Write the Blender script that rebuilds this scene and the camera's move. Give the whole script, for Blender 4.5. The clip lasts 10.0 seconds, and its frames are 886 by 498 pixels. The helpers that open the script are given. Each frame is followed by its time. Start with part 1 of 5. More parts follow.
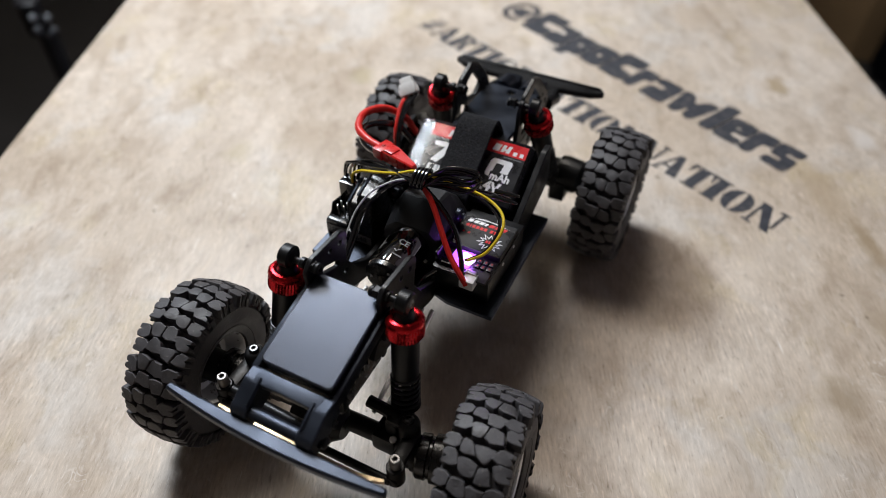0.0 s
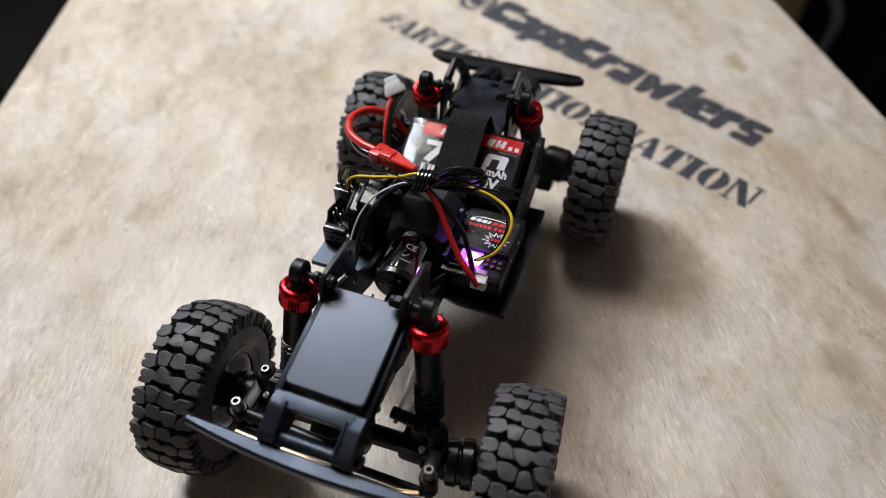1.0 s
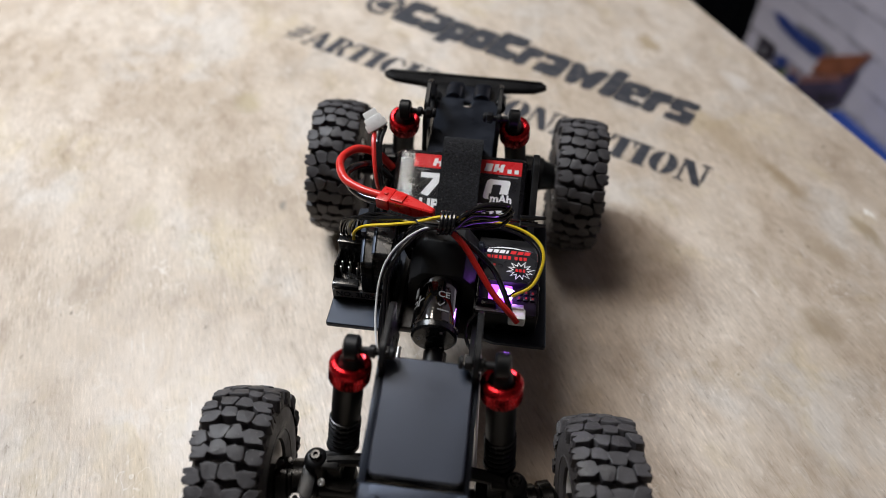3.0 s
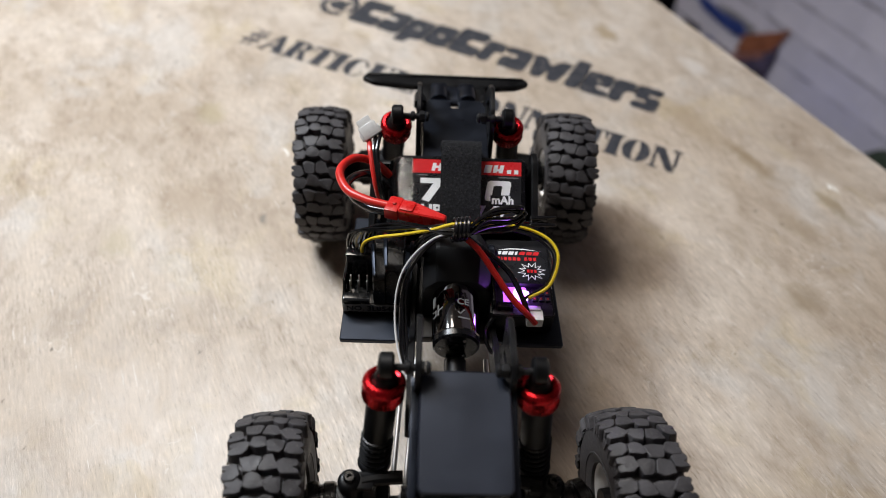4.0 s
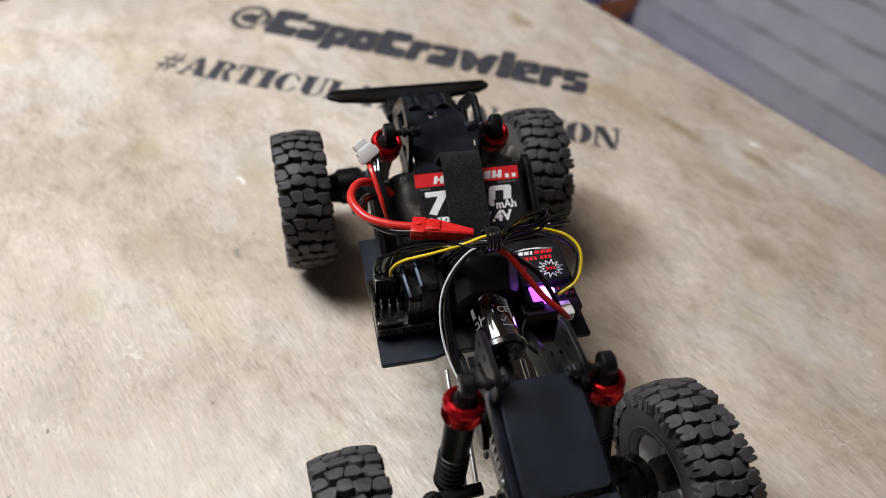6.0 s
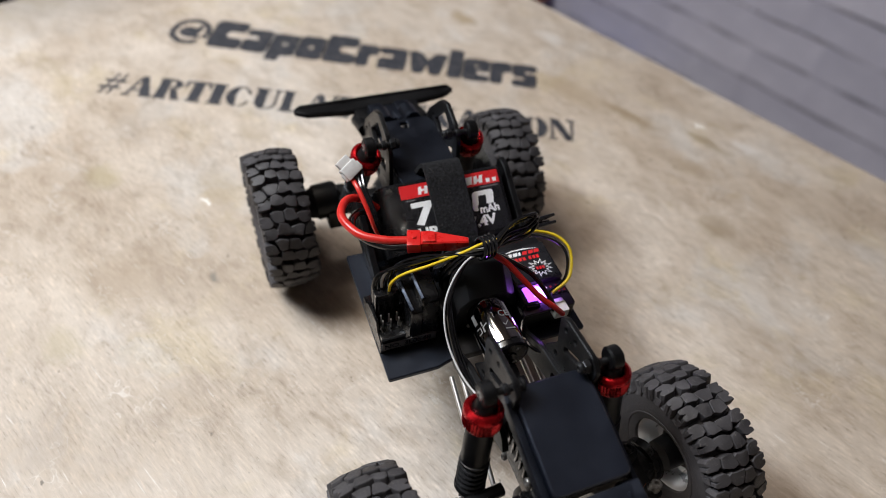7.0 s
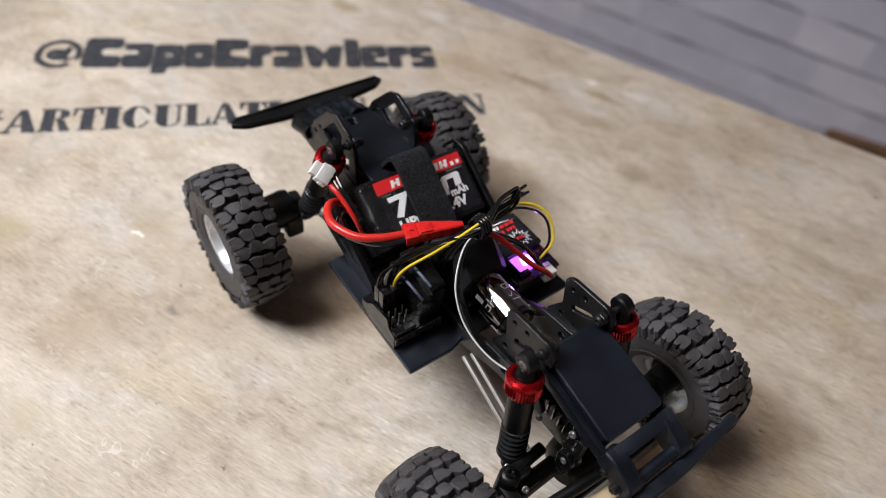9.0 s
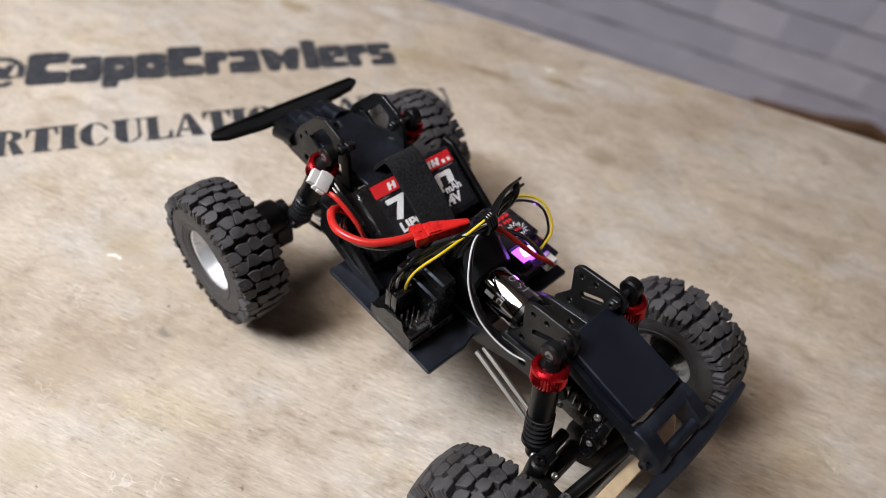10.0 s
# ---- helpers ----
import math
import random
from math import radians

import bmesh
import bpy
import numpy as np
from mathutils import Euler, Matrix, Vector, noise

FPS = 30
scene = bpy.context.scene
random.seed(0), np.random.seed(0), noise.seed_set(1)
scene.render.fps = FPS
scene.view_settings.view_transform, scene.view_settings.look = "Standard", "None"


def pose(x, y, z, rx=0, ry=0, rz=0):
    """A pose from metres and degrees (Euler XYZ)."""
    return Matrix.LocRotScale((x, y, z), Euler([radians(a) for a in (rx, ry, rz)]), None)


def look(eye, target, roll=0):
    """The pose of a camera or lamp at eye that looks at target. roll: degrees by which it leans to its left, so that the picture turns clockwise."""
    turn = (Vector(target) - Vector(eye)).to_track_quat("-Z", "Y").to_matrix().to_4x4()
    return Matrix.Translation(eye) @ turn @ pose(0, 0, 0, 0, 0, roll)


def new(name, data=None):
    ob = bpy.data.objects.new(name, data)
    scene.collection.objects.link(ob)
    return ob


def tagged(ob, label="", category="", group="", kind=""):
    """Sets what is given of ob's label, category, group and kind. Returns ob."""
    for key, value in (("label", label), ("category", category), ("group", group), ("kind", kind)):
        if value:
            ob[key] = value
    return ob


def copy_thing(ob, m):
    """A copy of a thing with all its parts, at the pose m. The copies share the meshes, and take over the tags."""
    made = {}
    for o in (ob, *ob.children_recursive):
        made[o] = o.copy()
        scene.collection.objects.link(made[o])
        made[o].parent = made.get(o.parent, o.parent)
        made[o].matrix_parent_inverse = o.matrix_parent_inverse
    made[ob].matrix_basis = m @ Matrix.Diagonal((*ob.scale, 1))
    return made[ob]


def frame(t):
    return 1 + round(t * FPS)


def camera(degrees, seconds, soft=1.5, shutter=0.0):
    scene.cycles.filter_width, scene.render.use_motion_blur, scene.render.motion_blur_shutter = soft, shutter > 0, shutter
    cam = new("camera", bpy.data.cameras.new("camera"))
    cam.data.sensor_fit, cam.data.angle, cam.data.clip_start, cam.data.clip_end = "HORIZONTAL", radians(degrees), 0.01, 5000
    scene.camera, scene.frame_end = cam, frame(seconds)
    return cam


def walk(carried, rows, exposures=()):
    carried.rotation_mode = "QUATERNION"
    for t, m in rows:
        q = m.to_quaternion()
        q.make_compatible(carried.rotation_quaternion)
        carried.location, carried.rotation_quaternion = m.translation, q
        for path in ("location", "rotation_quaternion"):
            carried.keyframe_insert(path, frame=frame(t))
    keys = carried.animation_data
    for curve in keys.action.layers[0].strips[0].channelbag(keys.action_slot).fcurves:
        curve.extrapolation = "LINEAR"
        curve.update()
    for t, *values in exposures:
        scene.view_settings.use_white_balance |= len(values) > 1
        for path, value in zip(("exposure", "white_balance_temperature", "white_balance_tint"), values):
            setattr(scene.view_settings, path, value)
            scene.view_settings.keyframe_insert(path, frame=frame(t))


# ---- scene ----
# ---------------------------------------------------------------- camera
cam = camera(66.91, 10.0, soft=0.6)
PATH = [
    (0, (0.07968, -0.14849, 0.20293), (-0.01491, 0.04200, -0.00866), 0.28),
    (0.5, (0.07016, -0.15022, 0.20314), (-0.01328, 0.04386, -0.00986), 0.41),
    (1, (0.06019, -0.15111, 0.20304), (-0.01129, 0.04571, -0.01179), 0.55),
    (1.5, (0.04917, -0.15141, 0.20462), (-0.00982, 0.04813, -0.01150), 0.78),
    (2, (0.03629, -0.14895, 0.20622), (-0.00868, 0.05295, -0.01106), 1.34),
    (2.5, (0.02356, -0.14536, 0.20705), (-0.00762, 0.05817, -0.01113), 1.86),
    (4, (-0.01002, -0.13873, 0.20708), (-0.00058, 0.06493, -0.01300), 3.88),
    (4.5, (-0.02039, -0.13807, 0.20799), (0.00121, 0.06438, -0.01234), 4.36),
    (5, (-0.03186, -0.13597, 0.20894), (0.00234, 0.06425, -0.01183), 4.87),
    (5.5, (-0.04268, -0.13340, 0.21052), (0.00406, 0.06378, -0.01069), 5.33),
    (7, (-0.06911, -0.12274, 0.21831), (0.01721, 0.05933, -0.00394), 6.82),
    (7.5, (-0.07831, -0.11916, 0.21929), (0.02118, 0.05544, -0.00346), 7.39),
    (8, (-0.08782, -0.11414, 0.21846), (0.02504, 0.05208, -0.00433), 8.07),
    (8.5, (-0.09702, -0.10918, 0.21887), (0.02827, 0.04759, -0.00412), 8.80),
    (9, (-0.10658, -0.10523, 0.21987), (0.03061, 0.04223, -0.00247), 9.41),
    (9.5, (-0.11487, -0.09856, 0.22051), (0.03271, 0.03859, -0.00178), 10.13),
    (10, (-0.12262, -0.09050, 0.21987), (0.03386, 0.03708, -0.00203), 10.54),
]
EXPO = [(0.0, -0.04, 6310, 11.0), (5.0, -0.07, 6460, 11.5), (8.0, -0.06, 6490, 12.0), (10.0, -0.02, 6560, 13.0)]
walk(cam, [(t, look(eye, target, roll)) for t, eye, target, roll in PATH], EXPO)
cam.data.dof.use_dof = True
cam.data.dof.focus_distance = 0.203
cam.data.dof.aperture_fstop = 7.8

# ---------------------------------------------------------------- light
world = bpy.data.worlds.new("room_air")
world.use_nodes = True
world.node_tree.nodes["Background"].inputs[0].default_value = (0.55, 0.6, 0.7, 1)
world.node_tree.nodes["Background"].inputs[1].default_value = 0.02
scene.world = world


def area_lamp(name, eye, target, size, watts, colour, size_y=None):
    data = bpy.data.lights.new(name, "AREA")
    data.energy, data.color, data.size = watts, colour, size
    if size_y:
        data.shape, data.size_y = "RECTANGLE", size_y
    ob = new(name, data)
    ob.matrix_world = look(eye, target)
    return ob


area_lamp("bench_lamp_light", (-0.54, 0.35, 0.71), (0.0, 0.03, 0.0), 0.26, 9.5, (0.85, 0.93, 1.0))
area_lamp("ceiling_lamp_light", (-0.62, 0.58, 1.72), (0.0, 0.06, 0.0), 0.92, 26.5, (1.0, 0.91, 0.80), 0.80)
led = bpy.data.lights.new("led_light", "POINT")
led.energy, led.color, led.shadow_soft_size = 0.0046, (0.42, 0.12, 1.0), 0.0015
new("led_light", led).location = (0.0212, -0.0124, 0.0520)

# ---------------------------------------------------------------- materials
MATS = {}


def nodes_of(name):
    m = bpy.data.materials.new(name)
    m.use_nodes = True
    nt = m.node_tree
    return m, nt, nt.nodes["Principled BSDF"]


def link(nt, a, b):
    nt.links.new(a, b)


def noise_node(nt, coord, scale, detail=4.0, rough=0.6, stretch=None):
    n = nt.nodes.new("ShaderNodeTexNoise")
    n.inputs["Scale"].default_value = scale
    n.inputs["Detail"].default_value = detail
    n.inputs["Roughness"].default_value = rough
    if stretch:
        mp = nt.nodes.new("ShaderNodeMapping")
        mp.inputs["Scale"].default_value = stretch
        link(nt, coord, mp.inputs["Vector"])
        link(nt, mp.outputs[0], n.inputs["Vector"])
    else:
        link(nt, coord, n.inputs["Vector"])
    return n


def ramp_node(nt, fac, stops):
    r = nt.nodes.new("ShaderNodeValToRGB")
    while len(r.color_ramp.elements) < len(stops):
        r.color_ramp.elements.new(0.5)
    for e, (p, c) in zip(r.color_ramp.elements, stops):
        e.position = p
        e.color = (*c, 1) if len(c) == 3 else c
    link(nt, fac, r.inputs[0])
    return r


def mix_node(nt, fac, a, b, kind="MIX"):
    m = nt.nodes.new("ShaderNodeMix")
    m.data_type, m.blend_type = "RGBA", kind
    for sock, v in ((m.inputs[0], fac), (m.inputs[6], a), (m.inputs[7], b)):
        if isinstance(v, (int, float)):
            sock.default_value = v
        elif isinstance(v, tuple):
            sock.default_value = (*v, 1)
        else:
            link(nt, v, sock)
    return m.outputs[2]


def surface(name, colour, rough=0.5, metal=0.0, vary=0.25, scale=250.0, bump=0.05, fine=2500.0, dust=0.0, coat=0.0, spec=0.5, rvary=0.12, tint=None, ior=1.5):
    """A plain material with blotches, fine grain, uneven gloss and, if asked, pale dust."""
    if name in MATS:
        return MATS[name]
    m, nt, b = nodes_of(name)
    co = nt.nodes.new("ShaderNodeTexCoord").outputs["Object"]
    big = noise_node(nt, co, scale, 5)
    small = noise_node(nt, co, fine, 3)
    dark = tuple(c * (1 - vary) for c in colour)
    light = tuple(min(1, c * (1 + vary)) for c in colour)
    col = ramp_node(nt, big.outputs["Fac"], [(0.3, dark), (0.7, light)]).outputs[0]
    if dust:
        speck = ramp_node(nt, small.outputs["Fac"], [(0.62, (0, 0, 0)), (0.78, (dust, dust, dust))]).outputs[0]
        col = mix_node(nt, speck, col, (0.30, 0.27, 0.23))
    link(nt, col, b.inputs["Base Color"])
    rr = ramp_node(nt, big.outputs["Fac"], [(0.3, (max(0.02, rough - rvary),) * 3), (0.7, (min(1, rough + rvary),) * 3)]).outputs[0]
    link(nt, rr, b.inputs["Roughness"])
    b.inputs["Metallic"].default_value = metal
    b.inputs["Coat Weight"].default_value = coat
    b.inputs["Specular IOR Level"].default_value = spec
    b.inputs["IOR"].default_value = ior
    if tint:
        b.inputs["Specular Tint"].default_value = (*tint, 1)
    if bump:
        bp = nt.nodes.new("ShaderNodeBump")
        bp.inputs["Strength"].default_value = bump
        bp.inputs["Distance"].default_value = 0.0003
        link(nt, small.outputs["Fac"], bp.inputs["Height"])
        link(nt, bp.outputs[0], b.inputs["Normal"])
    MATS[name] = m
    return m


# stains with a shape of their own, and one painted shade: along the bench, across it, half-sizes (metres), strength,
# colour
STAINS_AND_SHADE = [
    (-0.180, 0.197, 0.013, 0.007, 0.75, (0.36, 0.27, 0.16)), (-0.184, -0.046, 0.012, 0.008, 0.65, (0.40, 0.33, 0.20)),
    (-0.124, -0.068, 0.022, 0.014, 0.45, (0.40, 0.31, 0.22)), (-0.099, -0.041, 0.005, 0.0018, 0.8, (0.22, 0.20, 0.17)),
    (-0.108, -0.101, 0.012, 0.009, 0.5, (0.43, 0.36, 0.23)), (-0.143, -0.009, 0.018, 0.010, 0.5, (0.38, 0.30, 0.20)),
    (-0.168, 0.026, 0.014, 0.008, 0.5, (0.38, 0.30, 0.20)), (-0.083, 0.187, 0.030, 0.012, 0.6, (0.38, 0.29, 0.19)),
    (-0.048, 0.194, 0.022, 0.006, 0.75, (0.30, 0.22, 0.13)), (-0.004, 0.207, 0.018, 0.005, 0.7, (0.29, 0.22, 0.13)),
    (0.032, 0.149, 0.012, 0.010, 0.7, (0.31, 0.24, 0.16)), (0.000, 0.180, 0.012, 0.009, 0.5, (0.36, 0.28, 0.19)),
    (-0.142, -0.020, 0.004, 0.0012, 1.0, (0.86, 0.84, 0.80)), (-0.015, 0.217, 0.003, 0.0016, 1.0, (0.84, 0.80, 0.74)),
    # shadow over the far bench end, painted into the wood colour
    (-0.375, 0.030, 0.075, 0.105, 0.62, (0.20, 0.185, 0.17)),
    (0.013, 0.220, 0.012, 0.006, 0.5, (0.72, 0.69, 0.66)), (-0.127, 0.224, 0.016, 0.007, 0.5, (0.72, 0.69, 0.66)),
]


def plywood():
    """Worn birch plywood: cloudy blotches, rounded stains, a shade painted on the far end, hair-fine raised grain along
    the board.
    """
    m, nt, b = nodes_of("plywood")
    co = nt.nodes.new("ShaderNodeTexCoord").outputs["Object"]
    warp = noise_node(nt, co, 30, 3, 0.55)
    add = nt.nodes.new("ShaderNodeVectorMath")
    add.operation = "MULTIPLY_ADD"
    link(nt, warp.outputs["Color"], add.inputs[0])
    add.inputs[1].default_value = (0.030, 0.022, 0.03)
    link(nt, co, add.inputs[2])
    bent_co = add.outputs[0]
    cloud = noise_node(nt, bent_co, 9, 5, 0.6, (0.8, 1.25, 1))
    blot = noise_node(nt, bent_co, 26, 5, 0.58, (0.75, 1.35, 1))
    brown = noise_node(nt, bent_co, 19, 5, 0.6, (0.7, 1.4, 2.1))
    grey = noise_node(nt, bent_co, 21, 5, 0.6, (0.9, 1.1, 1.7))
    olive = noise_node(nt, bent_co, 24, 5, 0.6, (0.9, 1.2, 2.9))
    mottle = noise_node(nt, bent_co, 95, 5, 0.62, (0.7, 1.5, 1))
    grain = noise_node(nt, co, 60, 6, 0.66, (0.5, 5.0, 1))
    hair = noise_node(nt, co, 400, 5, 0.70, (0.42, 2.6, 1))
    scuff = noise_node(nt, co, 210, 4, 0.6, (0.30, 4.6, 3.3))
    pale = noise_node(nt, bent_co, 70, 5, 0.65, (0.7, 1.8, 4.1))
    speck = noise_node(nt, co, 150, 3, 0.5, (0.9, 1.2, 2.3))
    area = noise_node(nt, co, 14, 3, 0.5, (1, 1, 5.3))
    col = ramp_node(nt, cloud.outputs["Fac"], [(0.32, (0.445, 0.365, 0.287)), (0.48, (0.530, 0.452, 0.376)), (0.66, (0.618, 0.548, 0.480))]).outputs[0]
    bl = ramp_node(nt, blot.outputs["Fac"], [(0.36, (0.80, 0.76, 0.71)), (0.50, (1.0, 1.0, 1.0)), (0.66, (1.10, 1.10, 1.10))]).outputs[0]
    col = mix_node(nt, 0.65, col, bl, "MULTIPLY")
    gr = ramp_node(nt, grey.outputs["Fac"], [(0.52, (0, 0, 0)), (0.64, (0.55, 0.55, 0.55))]).outputs[0]
    col = mix_node(nt, gr, col, (0.56, 0.53, 0.50))
    oc = ramp_node(nt, olive.outputs["Fac"], [(0.55, (0, 0, 0)), (0.68, (0.55, 0.55, 0.55))]).outputs[0]
    col = mix_node(nt, oc, col, (0.52, 0.43, 0.29))
    br = ramp_node(nt, brown.outputs["Fac"], [(0.54, (0, 0, 0)), (0.60, (0.20, 0.20, 0.20)), (0.72, (0.46, 0.46, 0.46))]).outputs[0]
    col = mix_node(nt, br, col, (0.36, 0.275, 0.195))
    mo = ramp_node(nt, mottle.outputs["Fac"], [(0.34, (0.76, 0.72, 0.67)), (0.50, (1.0, 1.0, 1.0)), (0.68, (1.10, 1.10, 1.09))]).outputs[0]
    col = mix_node(nt, 0.66, col, mo, "MULTIPLY")
    g = ramp_node(nt, grain.outputs["Fac"], [(0.3, (0.80, 0.75, 0.69)), (0.62, (1.05, 1.05, 1.04))]).outputs[0]
    col = mix_node(nt, 0.20, col, g, "MULTIPLY")
    hr = ramp_node(nt, hair.outputs["Fac"], [(0.30, (0.46, 0.43, 0.39)), (0.42, (0.92, 0.91, 0.895)), (0.55, (1.02, 1.02, 1.02)), (0.68, (1.32, 1.31, 1.30))]).outputs[0]
    hw = ramp_node(nt, area.outputs["Fac"], [(0.38, (0.55, 0.55, 0.55)), (0.58, (1.0, 1.0, 1.0))]).outputs[0]
    col = mix_node(nt, hw, col, hr, "MULTIPLY")
    pa = ramp_node(nt, pale.outputs["Fac"], [(0.62, (0, 0, 0)), (0.70, (0.30, 0.30, 0.30))]).outputs[0]
    col = mix_node(nt, pa, col, (0.72, 0.68, 0.63))
    # short curled pale scratches, in patches
    curl = noise_node(nt, bent_co, 62, 2, 0.5, (0.8, 1.3, 6.7))
    patch = noise_node(nt, co, 34, 3, 0.6, (1, 1, 8.1))
    cu = ramp_node(nt, curl.outputs["Fac"], [(0.488, (0, 0, 0)), (0.50, (0.55, 0.55, 0.55)), (0.512, (0, 0, 0))]).outputs[0]
    pm = ramp_node(nt, patch.outputs["Fac"], [(0.53, (0, 0, 0)), (0.63, (1, 1, 1))]).outputs[0]
    cu = mix_node(nt, 1.0, cu, pm, "MULTIPLY")
    col = mix_node(nt, cu, col, (0.76, 0.72, 0.67))
    sc = ramp_node(nt, scuff.outputs["Fac"], [(0.655, (0, 0, 0)), (0.72, (0.75, 0.75, 0.75))]).outputs[0]
    col = mix_node(nt, sc, col, (0.78, 0.75, 0.71))
    sp = ramp_node(nt, speck.outputs["Fac"], [(0.715, (0, 0, 0)), (0.76, (0.85, 0.85, 0.85))]).outputs[0]
    col = mix_node(nt, sp, col, (0.12, 0.095, 0.07))
    # the single stains and the far-end shade: ragged ellipses
    rag = noise_node(nt, co, 90, 4, 0.6)
    rag_v = nt.nodes.new("ShaderNodeVectorMath")
    rag_v.operation = "MULTIPLY_ADD"
    link(nt, rag.outputs["Color"], rag_v.inputs[0])
    rag_v.inputs[1].default_value = (0.016, 0.012, 0)
    link(nt, co, rag_v.inputs[2])
    for u, v, ru, rv, power, tone in STAINS_AND_SHADE:
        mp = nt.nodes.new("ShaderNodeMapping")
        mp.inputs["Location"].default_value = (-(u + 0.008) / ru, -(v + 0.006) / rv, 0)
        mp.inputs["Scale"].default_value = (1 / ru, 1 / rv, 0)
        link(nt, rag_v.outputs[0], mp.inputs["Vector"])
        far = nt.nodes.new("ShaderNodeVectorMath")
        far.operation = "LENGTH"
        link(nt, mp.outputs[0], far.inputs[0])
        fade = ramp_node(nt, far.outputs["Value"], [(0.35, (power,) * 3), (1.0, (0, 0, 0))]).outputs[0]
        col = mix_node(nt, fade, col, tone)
    link(nt, col, b.inputs["Base Color"])
    rr = ramp_node(nt, mottle.outputs["Fac"], [(0.3, (0.38, 0.38, 0.38)), (0.7, (0.60, 0.60, 0.60))]).outputs[0]
    link(nt, rr, b.inputs["Roughness"])
    b.inputs["Specular IOR Level"].default_value = 0.38
    bp = nt.nodes.new("ShaderNodeBump")
    bp.inputs["Strength"].default_value = 0.35
    bp.inputs["Distance"].default_value = 0.0006
    link(nt, mottle.outputs["Fac"], bp.inputs["Height"])
    bp2 = nt.nodes.new("ShaderNodeBump")
    bp2.inputs["Strength"].default_value = 0.30
    bp2.inputs["Distance"].default_value = 0.0003
    link(nt, hair.outputs["Fac"], bp2.inputs["Height"])
    link(nt, bp.outputs[0], bp2.inputs["Normal"])
    link(nt, bp2.outputs[0], b.inputs["Normal"])
    return m


def stencil_paint():
    """Dry-sprayed black paint, worn through to the wood in places."""
    m, nt, b = nodes_of("stencil_paint")
    co = nt.nodes.new("ShaderNodeTexCoord").outputs["Object"]
    wear = noise_node(nt, co, 220, 5, 0.7)
    col = ramp_node(nt, wear.outputs["Fac"], [(0.36, (0.020, 0.022, 0.030)), (0.58, (0.042, 0.044, 0.054)), (0.76, (0.22, 0.18, 0.14))]).outputs[0]
    link(nt, col, b.inputs["Base Color"])
    b.inputs["Roughness"].default_value = 0.6
    return m


def spray_mist():
    """The fine mist round sprayed letters: scattered dots, with bare wood between them."""
    m, nt, b = nodes_of("spray_mist")
    co = nt.nodes.new("ShaderNodeTexCoord").outputs["Object"]
    dots = noise_node(nt, co, 1500, 3, 0.6)
    b.inputs["Base Color"].default_value = (0.05, 0.05, 0.058, 1)
    b.inputs["Roughness"].default_value = 0.7
    link(nt, ramp_node(nt, dots.outputs["Fac"], [(0.48, (0, 0, 0)), (0.62, (0.6, 0.6, 0.6))]).outputs[0], b.inputs["Alpha"])
    return m


def brick_paint():
    m, nt, b = nodes_of("brick_paint")
    co = nt.nodes.new("ShaderNodeTexCoord").outputs["Object"]
    info = nt.nodes.new("ShaderNodeObjectInfo")
    big = noise_node(nt, co, 14, 5)
    small = noise_node(nt, co, 120, 4)
    col = ramp_node(nt, big.outputs["Fac"], [(0.3, (0.64, 0.62, 0.735)), (0.7, (0.78, 0.755, 0.87))]).outputs[0]
    tint = ramp_node(nt, info.outputs["Random"], [(0.0, (0.88, 0.88, 0.9)), (1.0, (1.08, 1.07, 1.06))]).outputs[0]
    col = mix_node(nt, 1.0, col, tint, "MULTIPLY")
    link(nt, col, b.inputs["Base Color"])
    b.inputs["Roughness"].default_value = 0.75
    bp = nt.nodes.new("ShaderNodeBump")
    bp.inputs["Strength"].default_value = 0.5
    bp.inputs["Distance"].default_value = 0.003
    link(nt, small.outputs["Fac"], bp.inputs["Height"])
    link(nt, bp.outputs[0], b.inputs["Normal"])
    return m


def clear_film():
    """Thin clear wrap: seen through, with a sharp gloss."""
    m, nt, b = nodes_of("clear_film")
    nt.nodes.remove(b)
    co = nt.nodes.new("ShaderNodeTexCoord").outputs["Object"]
    crease = noise_node(nt, co, 420, 4, 0.6)
    bp = nt.nodes.new("ShaderNodeBump")
    bp.inputs["Strength"].default_value = 0.35
    bp.inputs["Distance"].default_value = 0.0006
    link(nt, crease.outputs["Fac"], bp.inputs["Height"])
    gloss = nt.nodes.new("ShaderNodeBsdfGlossy")
    gloss.inputs["Roughness"].default_value = 0.16
    link(nt, bp.outputs[0], gloss.inputs["Normal"])
    clear = nt.nodes.new("ShaderNodeBsdfTransparent")
    fres = nt.nodes.new("ShaderNodeFresnel")
    fres.inputs["IOR"].default_value = 1.66
    mix = nt.nodes.new("ShaderNodeMixShader")
    link(nt, fres.outputs[0], mix.inputs[0])
    link(nt, clear.outputs[0], mix.inputs[1])
    link(nt, gloss.outputs[0], mix.inputs[2])
    link(nt, mix.outputs[0], nt.nodes["Material Output"].inputs[0])
    return m


def glow(name, colour, strength):
    m, nt, b = nodes_of(name)
    b.inputs["Base Color"].default_value = (*colour, 1)
    b.inputs["Emission Color"].default_value = (*colour, 1)
    b.inputs["Emission Strength"].default_value = strength
    return m


